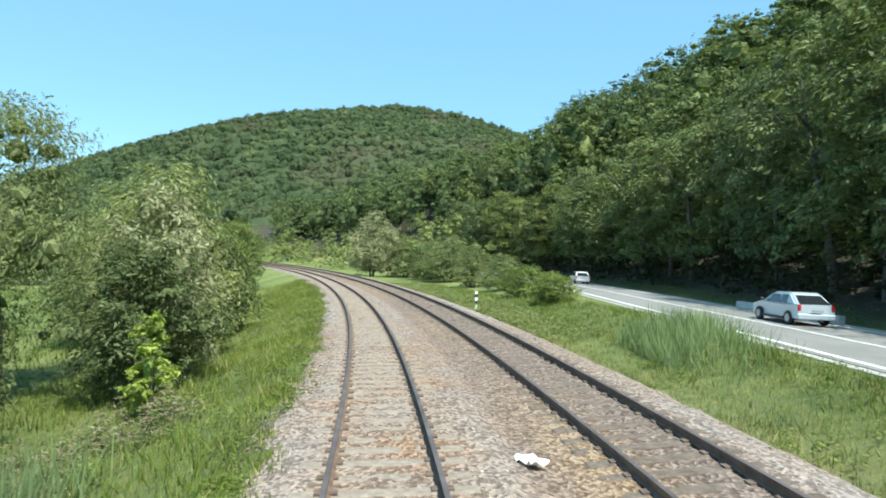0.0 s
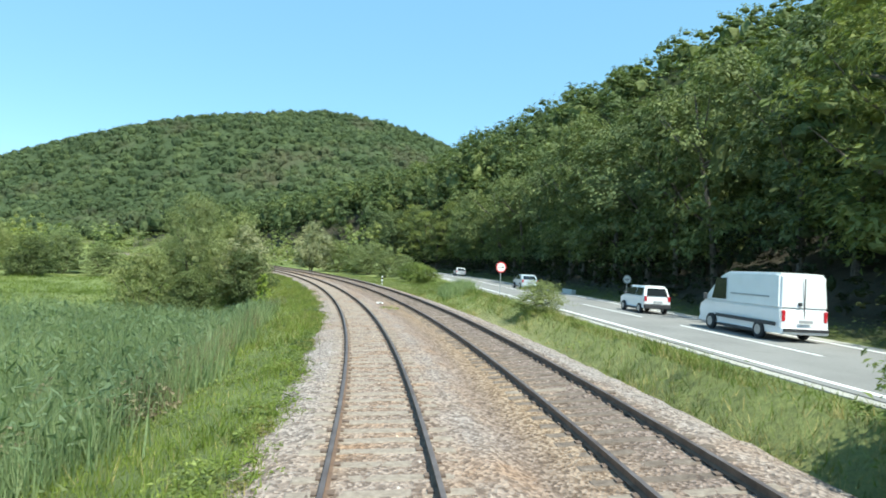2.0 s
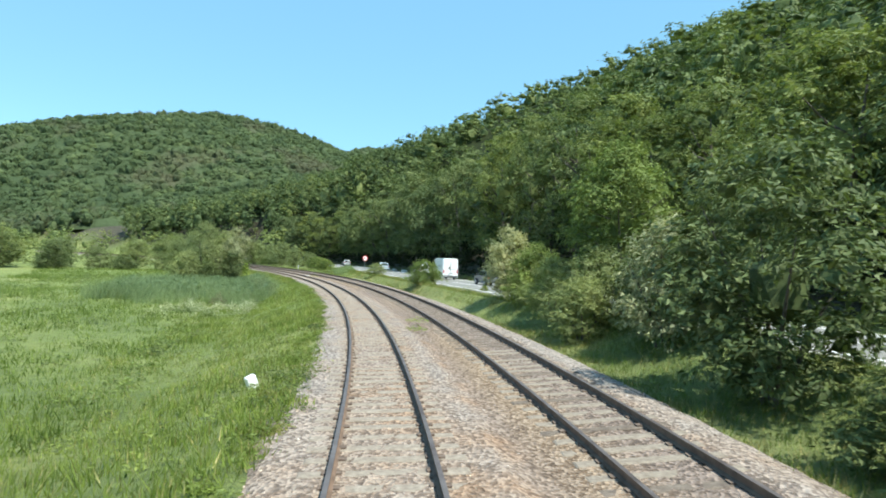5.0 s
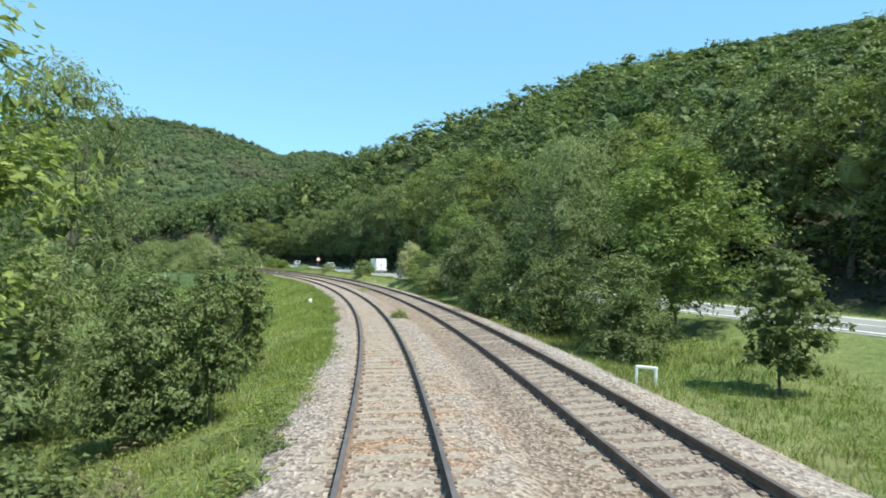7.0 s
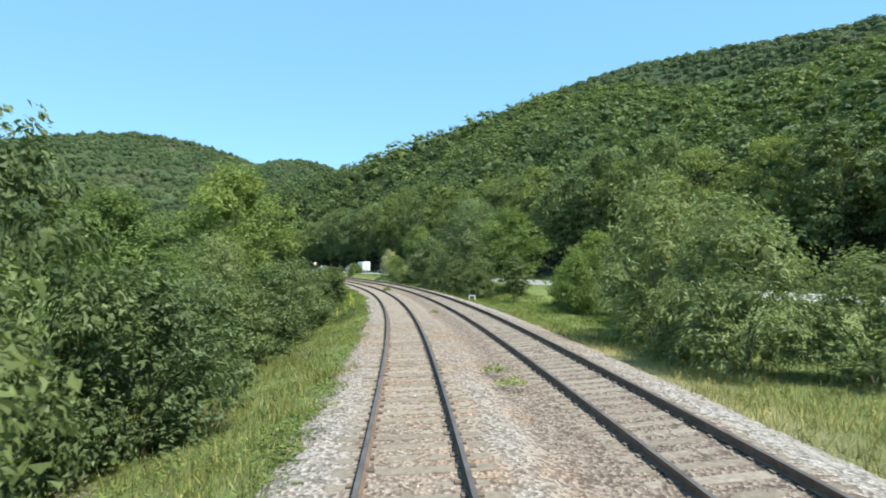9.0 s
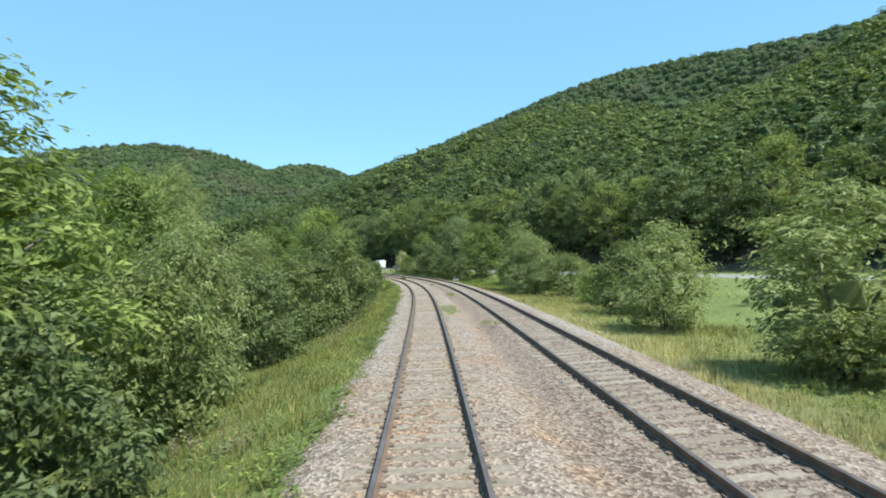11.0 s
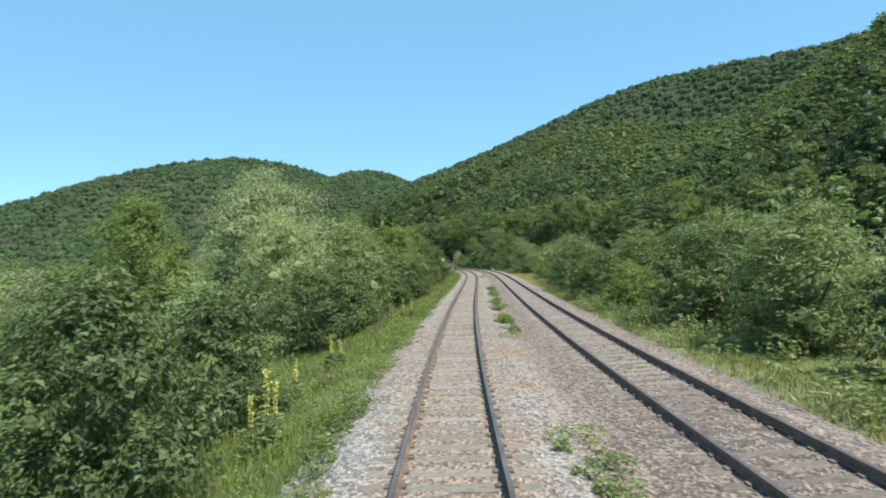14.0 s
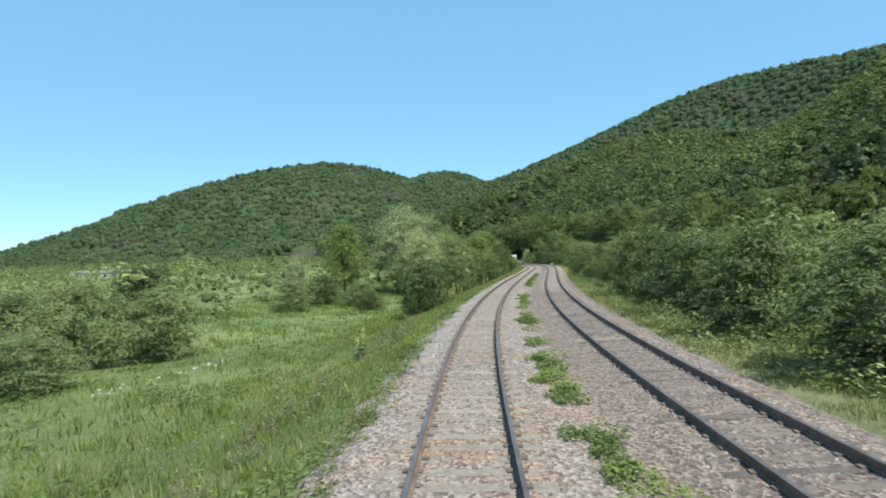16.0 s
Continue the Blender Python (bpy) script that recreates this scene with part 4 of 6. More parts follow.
RIGHT_A = (
    ("silver_bush", -11.2, 98.5, 9.6, 8.5), ("willow_bush", -6.0, 100.0, 6.0, 10.0), ("willow_bush", 0.5, 84.0, 5.4, 8.0),
    ("willow_bush_b", -2.0, 92.0, 5.5, 8.0), ("willow_bush", 3.2, 70.0, 4.2, 5.5), ("willow_bush", 5.6, 61.0, 3.2, 5.0),
    ("green_bush", 6.6, 52.0, 2.2, 5.0), ("green_bush", 7.4, 43.0, 1.8, 4.5), ("willow_bush", 9.4, -0.8, 1.5, 3.4),
    ("green_bush", 9.4, -25.4, 2.0, 4.0), ("silver_bush", 9.6, -46.4, 4.4, 4.4), ("green_bush", 9.6, -50.0, 3.0, 4.2),
    ("lime_tree", 10.8, -57.0, 7.9, 6.6), ("willow_bush", 8.4, -55.0, 2.6, 4.0), ("dark_bush_b", 9.6, -66.0, 5.4, 5.0), ("dark_bush", 9.4, -62.0, 3.4, 4.4), ("willow_bush", 8.8, -58.4, 3.0, 4.0),
    ("willow_bush", 7.2, -60.0, 2.4, 4.0), ("green_bush", 11.3, -37.0, 0.5, 0.8), ("dark_bush", -14.0, 128.0, 6.0, 9.0),
)
RIGHT_B = (
    ("dark_bush_b", 6.0, -71.5, 6.4, 6.2), ("silver_bush", 7.6, -64.8, 4.4, 4.4), ("dark_bush", 4.6, -77.0, 2.6, 4.2),
    ("willow_tree", 5.0, -86.0, 10.4, 8.6), ("dark_bush", 2.4, -85.0, 3.6, 4.6), ("lime_tree", 4.8, -95.5, 8.2, 7.4),
    ("dark_bush", 0.6, -92.0, 3.6, 4.4), ("dark_bush_b", 0.4, -97.5, 3.8, 4.2), ("sapling", -0.6, -105.6, 4.0, 2.8),
    ("dark_bush", -0.4, -99.0, 2.6, 3.4), ("green_bush", -5.0, -85.5, 0.9, 1.4), ("dark_bush", 2.4, -81.0, 2.2, 3.4),
    ("green_bush", 1.0, -111.5, 3.0, 4.6), ("willow_bush", -10.4, -133.0, 6.2, 6.0), ("willow_bush_b", -7.0, -130.0, 5.6, 5.4),
    ("willow_bush", -12.6, -138.6, 5.0, 5.0), ("willow_bush", -10.6, -141.6, 3.4, 4.4), ("willow_bush", -11.8, -135.8, 2.6, 4.2), ("green_bush", -8.6, -144.2, 2.0, 3.4), ("green_bush", -3.0, -117.5, 3.7, 3.6), ("lime_tree", 0.2, -115.5, 5.2, 4.4), ("willow_bush_b", -4.0, -125.4, 3.9, 4.8), ("willow_bush", -2.2, -121.0, 3.6, 4.0),
)
RIGHT_C = (
    ("dark_bush", -18.4, -158.0, 3.9, 5.2), ("green_bush", -14.0, -150.0, 2.4, 4.2), ("willow_bush", -22.6, -165.5, 4.4, 5.2),
    ("willow_bush_b", -27.0, -176.5, 5.0, 5.6), ("willow_bush", -30.5, -184.0, 4.6, 6.0), ("green_bush", -33.0, -189.0, 3.0, 4.6),
    ("willow_bush", -36.0, -194.5, 4.6, 6.0), ("willow_bush_b", -31.0, -196.0, 5.2, 6.0), ("dark_bush", -39.6, -203.5, 3.3, 4.6),
    ("willow_bush", -35.5, -207.5, 4.4, 6.0), ("green_bush", -42.6, -211.0, 2.4, 3.8), ("willow_bush", -40.5, -216.0, 4.8, 6.4),
    ("dark_bush_b", -45.6, -219.5, 4.2, 4.6), ("willow_bush_b", -47.5, -226.5, 4.6, 5.0), ("dark_bush_b", -52.6, -238.4, 5.0, 5.0),
    ("dark_bush", -54.9, -245.3, 4.2, 4.6), ("dark_bush_b", -57.6, -252.3, 4.0, 4.6), ("dark_bush", -60.0, -259.9, 3.7, 4.6),
    ("dark_bush_b", -62.4, -267.4, 3.6, 4.8), ("dark_bush_b", -64.7, -275.5, 3.6, 4.6), ("willow_bush", -55.6, -263.2, 4.2, 6.0), ("dark_bush", -48.6, -231.6, 3.6, 4.8), ("dark_bush", -45.2, -224.0, 3.4, 4.6), ("willow_bush_b", -50.2, -234.6, 3.6, 4.4),
)
for group_of in (LEFT_A, LEFT_B, LEFT_C, RIGHT_A, RIGHT_B, RIGHT_C):
    for key, x, y, h, w in group_of:
        plant(key, x, y, h, w)

# oaks at the foot of the hill, leaning out over the far side of the road
for i, y in enumerate(np.concatenate([np.arange(-196, -105, 8.0), np.arange(-100, 150, 5.4)])):
    fx = float(np.interp(y, FOOT_Y, FOOT_X))
    q = int(rng.integers(0, 3))
    # The lighter, sunlit-coloured oaks are left out along the wood's dark stretch
    plant("lit_oak" if rng.random() < float(np.interp(y, [-60, -10, 15, 60, 90], [0.4, 0.5, 0.0, 0.0, 0.25])) else "oak%d" % q, fx + rng.uniform(2.4, 4.8) + (1.6 if y < 8 else 0), y + rng.uniform(-1.6, 1.6), rng.uniform(11.5, 15.5) + (2.5 if -40 < y < 75 else 0), rng.uniform(8.5, 11.0))


# ---------------------------------------------------------------- woods on the hills
def crown_bank(count, lumps_n, n_leaves, length, shape=round_top, core=0.7):
    bank = []
    for _ in range(count):
        lu = lumps_of(1.0, 1.0, lumps_n, 0.0, shape, 0.78, 1.0 if shape is round_top else 1.3)
        bank.append(crown(lu, n_leaves, length, 0.75, 0.1, core=core, spread=0.12, spray=0.06, per=6, heart=0.15 if shape is round_top else 0.07))
    return bank


def woods(name, x, y, height, width, bank, mat, label, lift=0.0, smooth=False):
    z = ground_height(x, y)
    vs, fs, ns, base = [], [], [], 0
    kind_of = rng.integers(0, len(bank), len(x))
    ang = rng.uniform(0, 6.28, len(x))
    tone, own = [], np.clip(rng.beta(1.6, 2.2, len(x)), 0.07, 1)
    for i in range(len(x)):
        v, f, nrm = bank[kind_of[i]]
        c, s = math.cos(ang[i]), math.sin(ang[i])
        w = width[i]
        up = min(height[i], w * 1.05)
        q = np.stack([(v[:, 0] * c - v[:, 1] * s) * w + x[i], (v[:, 0] * s + v[:, 1] * c) * w + y[i], v[:, 2] * up + (height[i] - up) + z[i] + lift], -1)
        vs.append(q.astype(np.float32))
        fs.append(f + base)
        ns.append(np.stack([nrm[:, 0] * c - nrm[:, 1] * s, nrm[:, 0] * s + nrm[:, 1] * c, nrm[:, 2]], -1).astype(np.float32))
        tone.append(np.full(len(v), own[i], np.float32))
        base += len(v)
    me = mesh_of(name, np.concatenate(vs), np.concatenate(fs), mat, smooth, normals=np.concatenate(ns))
    me.attributes.new("tree", "FLOAT", "POINT").data.foreach_set("value", np.concatenate(tone))
    return tagged(placed(name, me), label, "wood", kind="stuff")


def scattered(x0, x1, y0, y1, step):
    a, b = np.meshgrid(np.arange(x0, x1, step), np.arange(y0, y1, step))
    a, b = a.ravel(), b.ravel()
    return a + rng.uniform(-0.45, 0.45, len(a)) * step, b + rng.uniform(-0.45, 0.45, len(b)) * step


def faces_valley(x, y):
    """Whether the slope falls towards the railway."""
    e = 6.0
    hx = (hill_height(x + e, y) - hill_height(x - e, y)) / (2 * e)
    hy = (hill_height(x, y + e) - hill_height(x, y - e)) / (2 * e)
    ax, ay = -35.0, np.clip(y, -260, 60) - 60.0
    dx, dy = ax - x, ay - y
    ln = np.hypot(dx, dy)
    return -(hx * dx + hy * dy) / ln > -0.03


def seen_from_line(x, y):
    """Whether the tops of trees stand clear of the nearer slopes for somebody on the railway."""
    top = ground_height(x, y) + 10.0
    seen = np.zeros(len(x), bool)
    for u in (0, -60, -120, -180, -240, -290):
        e = at_track(float(u), 0.0, 3.0)
        clear = np.ones(len(x), bool)
        for q in np.linspace(0.15, 0.96, 22):
            clear &= hill_height(e[0] + (x - e[0]) * q, e[1] + (y - e[1]) * q) + 4.0 < e[2] + (top - e[2]) * q
        seen |= clear
    return seen


belt_bank = crown_bank(8, 12, 640, 0.052, core=0.42)
near_bank = crown_bank(8, 12, 300, 0.054, core=0.5)
scrub_bank = crown_bank(6, 11, 380, 0.062, dome, 0.26)
low_bank = crown_bank(6, 8, 220, 0.064, dome, 0.30)
far_bank = []
for _ in range(12):
    cv, cf = ICO1
    k = 1 + rng.uniform(-0.25, 0.15, len(cv))
    core_v = cv * k[:, None] * [0.40, 0.40, 0.42] + [0, 0, 0.46]
    o = unit(34)
    o[:, 2] = abs(o[:, 2]) - 0.05
    v, f = leaves(o * rng.uniform(0.34, 0.48, (34, 1)) + [0, 0, 0.46], o, 0.17, 0.7, 0.0)
    soft = normed(np.repeat(o + unit(34) * 0.3, 5, axis=0))
    far_bank.append((np.concatenate([core_v, v]), np.concatenate([cf, f + len(core_v)]), np.concatenate([cv, soft])))
for lo, hi, step, bank in ((6.0, 32.0, 5.3, belt_bank), (32.0, 120.0, 5.8, near_bank)):
    x, y = scattered(-60, 190, -330, 260, step)
    d = beyond_foot(x, y)
    ok = (d > lo) & (d <= hi) & (faces_valley(x, y) | (y > 60)) & seen_from_line(x, y)
    x, y = x[ok], y[ok]
    size = rng.uniform(0.72, 1.25, len(x))
    woods("hill_wood", x, y, size * np.interp(y, [-60, -20, 30], [7.5, 6.5, 7.5]) + hill_height(x, y, False) - hill_height(x, y), size * rng.uniform(7.5, 11.5, len(x)), bank, LEAF_OAK, "dense dark green oak wood on the near hillside")
x, y = scattered(-600, 520, -400, 860, 5.9)
d = beyond_foot(x, y)
h = hill_height(x, y)
ok = (((d >= 118) & (y < 330)) | ((y >= 330) & (h > 6)) | ((y > 260) & (y < 345) & (d <= 118))) & faces_valley(x, y) & (np.hypot(x + 20, y + 50) < 850) & seen_from_line(x, y)
x, y = x[ok], y[ok]
woods("hill_wood", x, y, rng.uniform(8.2, 11.6, len(x)), rng.uniform(7.0, 12.0, len(x)), far_bank, LEAF_FAR, "mixed green broadleaf wood covering the far hills", -1.0, False)
x, y = scattered(-380, 60, 70, 350, 11.0)
u_, l_ = along(x, y)
ok = (((l_ < -24) & (y > 88 - 0.1 * (x + 60))) | (l_ > 13)) & (beyond_foot(x, y) < 2) & (x < road_near(y) - 3)
x, y = x[ok], y[ok]
woods("valley_wood", x, y, rng.uniform(5.0, 10.5, len(x)), rng.uniform(8.5, 12.5, len(x)), low_bank, LEAF_WILLOW, "lighter green scrub wood on the valley floor", -0.5)
x, y = scattered(-260, -60, -260, 75, 8.5)
u_, l_ = along(x, y)
ok = (l_ < np.where(y < -150, -21, -27)) & (rng.random(len(x)) < np.where(y < -150, 0.8, np.where(y < -90, np.where(l_ < -36, 0.85, 0.5), 0.10))) & (np.hypot(x + 183, y - 125) > 40)
x, y = x[ok], y[ok]
woods("valley_scrub", x, y, rng.uniform(1.8, 6.8, len(x)), rng.uniform(4.0, 8.5, len(x)), low_bank, LEAF_WILLOW, "scattered grey-green scrub in the valley meadow")

x, y = scattered(-60, 40, -300, -150, 5.6)
u_, l_ = along(x, y)
ok = (l_ > 13) & (x < road_near(y) - 1.5) & (u_ < np.where(l_ < 22, -172, -150)) & (rng.random(len(x)) < 0.85)
x, y = x[ok], y[ok]
woods("roadside_scrub", x, y, rng.uniform(3.5, 7.2, len(x)), rng.uniform(4.5, 7.5, len(x)), scrub_bank, LEAF_WILLOW, "grey-green willow scrub between railway and road")
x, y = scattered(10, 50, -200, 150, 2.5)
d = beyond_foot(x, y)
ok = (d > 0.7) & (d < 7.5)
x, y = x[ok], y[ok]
# Undergrowth coloured near-black to stand for the deep shade under the crowns
woods("undergrowth", x, y, rng.uniform(2.4, 4.4, len(x)) * np.clip(0.6 + beyond_foot(x, y) * 0.14, 0, 1.5), rng.uniform(2.6, 4.6, len(x)), low_bank, LEAF_SHADE, "undergrowth beneath the oaks on the road bank, shade put into its near-black leaf colour")


x, y = scattered(-140, 60, 120, 340, 4.8)
d = beyond_foot(x, y)
ok = (d > -3.0) & (d < 12.0)
x, y = x[ok], y[ok]
woods("hill_scrub", x, y, rng.uniform(2.5, 6.0, len(x)), rng.uniform(5.0, 8.0, len(x)), low_bank, LEAF_WILLOW, "grey-green scrub at the foot of the wooded hill")


def gap_sheet(name, x0, x1, y0, y1, step, lift, inside, mat, label):
    """A leaf-coloured sheet added beneath the crowns of a wood to close their gaps."""
    X, Y = np.meshgrid(np.arange(x0, x1, step), np.arange(y0, y1, step))
    n0, n1 = X.shape
    X, Y = X + rng.uniform(-0.3, 0.3, X.shape) * step, Y + rng.uniform(-0.3, 0.3, X.shape) * step
    Z = ground_height(X.ravel(), Y.ravel()).reshape(X.shape) + lift * rng.uniform(0.75, 1.2, X.shape)
    keep = inside(X.ravel(), Y.ravel()).reshape(X.shape)
    k = np.arange(n0 * n1).reshape(n0, n1)
    q = np.stack([k[:-1, :-1], k[:-1, 1:], k[1:, 1:], k[1:, :-1]], -1).reshape(-1, 4)
    q = q[keep.ravel()[q].all(1)]
    rim = np.bincount(q.ravel(), minlength=n0 * n1) < 4
    low = ground_height(X.ravel(), Y.ravel()) - 0.5
    Z = np.where(rim, low, Z.ravel()).reshape(X.shape)
    used, q = np.unique(q, return_inverse=True)
    v = np.stack([X, Y, Z], -1).reshape(-1, 3)[used]
    return tagged(placed(name, mesh_of(name, v, q.reshape(-1, 4), mat, True)), label, "wood", kind="stuff")


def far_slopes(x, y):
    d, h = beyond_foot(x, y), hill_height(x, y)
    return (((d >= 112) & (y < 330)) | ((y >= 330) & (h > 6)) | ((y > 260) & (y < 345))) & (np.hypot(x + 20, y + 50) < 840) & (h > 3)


# Added sheet: keeps the gaps between the far crowns from going too dark
gap_sheet("wood_understorey", -600, 520, -400, 860, 7.0, 5.2, far_slopes, LEAF_FAR, "leaf-coloured sheet added beneath the far crowns to lighten the gaps between them")
# Added sheet, coloured as the shade between the near crowns
gap_sheet("wood_understorey", -60, 190, -330, 262, 5.0, 2.6, lambda x, y: (beyond_foot(x, y) > 10) & (beyond_foot(x, y) < 116), LEAF_SHADE, "dark sheet added beneath the oaks, shade between crowns put into its colour")


# ---------------------------------------------------------------- grass and herbs
def blades(name, x, y, height, wide, mat, label, lean=0.8, category="grass"):
    u, lat = along(x, y)
    z = ground_height(x, y, u, lat)
    on_bed = (lat > -2.7) & (lat < -1.2)
    z = np.where(on_bed, np.maximum(z, np.interp(u, U, TZ) + bed_drop(lat) - lat * np.sin(np.interp(u, U, TC))), z)
    n = len(x)
    a = rng.uniform(0, 2 * math.pi, n)
    la = rng.uniform(0, 2 * math.pi, n)
    ln = rng.uniform(0, lean, n) * height
    dx, dy = np.cos(a) * wide / 2, np.sin(a) * wide / 2
    p = np.stack([x, y, z - 0.02], -1)
    v = np.stack([p + np.stack([dx, dy, 0 * x], -1), p - np.stack([dx, dy, 0 * x], -1), p + np.stack([np.cos(la) * ln, np.sin(la) * ln, height * rng.uniform(0.7, 1, n)], -1)], 1)
    f = np.arange(3 * n).reshape(n, 3)
    ob = placed(name, mesh_of(name, v.reshape(-1, 3), f, mat))
    return tagged(ob, label, category, kind="stuff")


def tufted(x, y, each, radius):
    """Several blades round each of the given places."""
    x, y = np.repeat(x, each), np.repeat(y, each)
    return x + rng.normal(0, radius, len(x)), y + rng.normal(0, radius, len(y))


def verge(n, u0, u1, l0, l1, power=1.0):
    u = rng.uniform(u0, u1, n)
    l = l0 + (l1 - l0) * rng.uniform(0, 1, n) ** power
    p = at_track(u, 0.0)
    s = np.interp(u, U, PSI)
    return p[:, 0] + l * np.cos(s), p[:, 1] + l * np.sin(s), u, l


x, y, u_, l_ = verge(46000, -300, 75, -1.62, -11.0, 1.3)
patch = ripple(x, y, 1.1) + 0.7 * ripple(x, y, 3.7)
keep = (l_ < -2.25 + np.interp(u_, [-120, -95], [0.0, 0.3]) + 0.38 * ripple(x, y, 1.9) + 0.28 * ripple(x, y, 0.7)) | (patch > 0.75)
x, y = tufted(x[keep], y[keep], 8, 0.15)
u_, l_ = along(x, y)
short = np.clip(0.45 + (-1.6 - l_) * 0.5, 0.4, 1.0)
patch = ripple(x, y, 1.3) + 0.7 * ripple(x, y, 4.1)
olive = rng.random(len(x)) < np.interp(u_, [-210, -190, -120, -100, -20, 0], [0.35, 0.85, 0.9, 0.15, 0.1, 0.2])
dry = rng.random(len(x)) < 0.04 + 0.08 * (ripple(x, y, 2.7) > 0.2) + 0.18 * olive
for pick, mat, name, label in ((dry, GRASS_DRY, "dry_grass", "dry straw stems among the bank grass"), (olive & ~dry, GRASS_OLIVE, "verge_grass", "olive summer grass on the railway bank"), (~olive & ~dry, GRASS_GREEN, "verge_grass", "lush green grass on the railway bank")):
    k = int(pick.sum())
    blades(name, x[pick], y[pick], rng.uniform(0.10, 0.40, k) * (np.maximum(1 + 0.45 * patch, 0.5) * short)[pick], rng.uniform(0.014, 0.034, k) * (0.75 if mat is GRASS_DRY else 1.0), mat, label)
x, y, u_, l_ = verge(42000, -300, 75, 5.75, 14.0, 1.1)
keep = (x < road_near(y) - 1.1) & (l_ > np.interp(u_, U, TD) + 2.1 + np.interp(u_, [-235, -195], [0.2, 0.0]) + 0.25 * ripple(x, y, 1.0))
x, y, l_, u_ = x[keep], y[keep], l_[keep], u_[keep]
parched = np.interp(u_, [-240, -200, -175, -132, -122, -100, -85, 0, 60], [0.45, 0.5, 1.3, 1.3, 0.3, 0.3, 0.5, 0.55, 0.55])
dry = rng.random(len(x)) < parched * np.clip(1.05 - (l_ - 6.4) * np.interp(u_, [-185, -175, -132, -122], [0.20, 0.11, 0.11, 0.20]), 0.08, 0.95) * np.clip(0.9 + 0.4 * ripple(x, y, 5.0), 0.5, 1)
olive = rng.random(len(x)) < np.interp(u_, [-135, -125, -30], [0.9, 0.35, 0.25])
for pick, mat, name, label in ((olive & ~dry, GRASS_OLIVE, "verge_grass", "olive green grass between the railway and the road"), (~olive & ~dry, GRASS_GREEN, "verge_grass", "fresh green grass between the railway and the road"), (dry, GRASS_DRY, "dry_grass", "sun-bleached dry grass along the ballast")):
    qx, qy = tufted(x[pick], y[pick], 9, 0.16)
    blades(name, qx, qy, rng.uniform(0.10, 0.42, len(qx)) * np.maximum(1 + 0.4 * ripple(qx, qy, 2.0), 0.4), rng.uniform(0.014, 0.032, len(qx)) * (0.75 if mat is GRASS_DRY else 1.0), mat, label)
x, y, u_, l_ = verge(13000, -300, 75, -8.0, -36.0, 1.2)
keep = ground_height(x, y) < -1.0
x, y = tufted(x[keep], y[keep], 11, 0.3)
blades("meadow_grass", x, y, rng.uniform(0.2, 0.6, len(x)) * (1 + 0.5 * ripple(x, y, 4.0)), rng.uniform(0.025, 0.06, len(x)), GRASS_GREEN, "tall green meadow grass below the bank")

# reed bed below the bank
n = 70000
u = rng.uniform(-22, 9, n)
lat = -5.4 - 16 * rng.uniform(0, 1, n) ** 1.2
u += 1.8 * np.sin(lat * 0.9) + rng.normal(0, 0.7, n)
lat += 0.6 * np.sin(u * 0.8) + rng.normal(0, 0.4, n)
s, p = np.interp(u, U, PSI), at_track(u, 0.0)
blades("reed_bed", p[:, 0] + lat * np.cos(s), p[:, 1] + lat * np.sin(s), rng.uniform(0.6, 1.75, n) * (1 + 0.22 * ripple(p[:, 0] + lat, p[:, 1], 1.9)), rng.uniform(0.022, 0.05, n), LEAF_REED, "dense blue-green reeds in the wet meadow", 0.5, "reeds")
k = 11000
u = rng.uniform(-21, 7, k)
lat = -5.4 - 15 * rng.uniform(0, 1, k) ** 1.2
s, p = np.interp(u, U, PSI), at_track(u, 0.0)
qx, qy = p[:, 0] + lat * np.cos(s), p[:, 1] + lat * np.sin(s)
v, f = leaves(np.stack([qx, qy, ground_height(qx, qy) + rng.uniform(0.4, 1.5, k)], -1), unit(k), 0.30, 0.05, 0.5)
tagged(placed("reed_leaves", mesh_of("reed_leaves", v, f, LEAF_REED)), "long drooping blue-green reed leaves", "reeds", kind="stuff")
n = 5200
u, lat = rng.uniform(-17, 2, n), -5.2 - 1.6 * rng.random(n) + rng.normal(0, 0.3, n)
keep = np.sin(u * 0.9) + np.sin(u * 2.3 + lat) > -0.2
u, lat = u[keep], lat[keep]
n = len(u)
s, p = np.interp(u, U, PSI), at_track(u, 0.0)
blades("dead_reeds", p[:, 0] + lat * np.cos(s), p[:, 1] + lat * np.sin(s), rng.uniform(0.6, 1.7, n), rng.uniform(0.012, 0.03, n), DEAD_TWIGS, "brown dead reeds at the foot of the bank", 0.3, "reeds")
n = 3600
blades("reed_clump", rng.uniform(6.9, 9.6, n), 22.4 + rng.normal(0, 1.9, n), rng.uniform(0.5, 1.3, n), rng.uniform(0.02, 0.045, n), LEAF_REED, "grey-green reeds in the roadside ditch", 0.6, "reeds")


def herbs(name, places, spread, height, n_each, mat, size, label, category="weeds"):
    """Low leafy patches on the ground or the ballast."""
    vs, fs, base = [], [], 0
    for x, y, z in places:
        r = rng.uniform(0.6, 1.2) * spread
        a, q = rng.uniform(0, 6.28, n_each), np.sqrt(rng.uniform(0, 1, n_each))
        px, py = x + np.cos(a) * q * r, y + np.sin(a) * q * r
        pz = z + rng.uniform(0.02, 1, n_each) * height * (1 - 0.7 * q)
        v, f = leaves(np.stack([px, py, pz], -1), np.tile([0.0, 0, 1], (n_each, 1)), size, 0.5, 0.0)
        vs.append(v)
        fs.append(f + base)
        base += len(v)
    ob = placed(name, mesh_of(name, np.concatenate(vs), np.concatenate(fs), mat))
    return tagged(ob, label, category, kind="stuff")


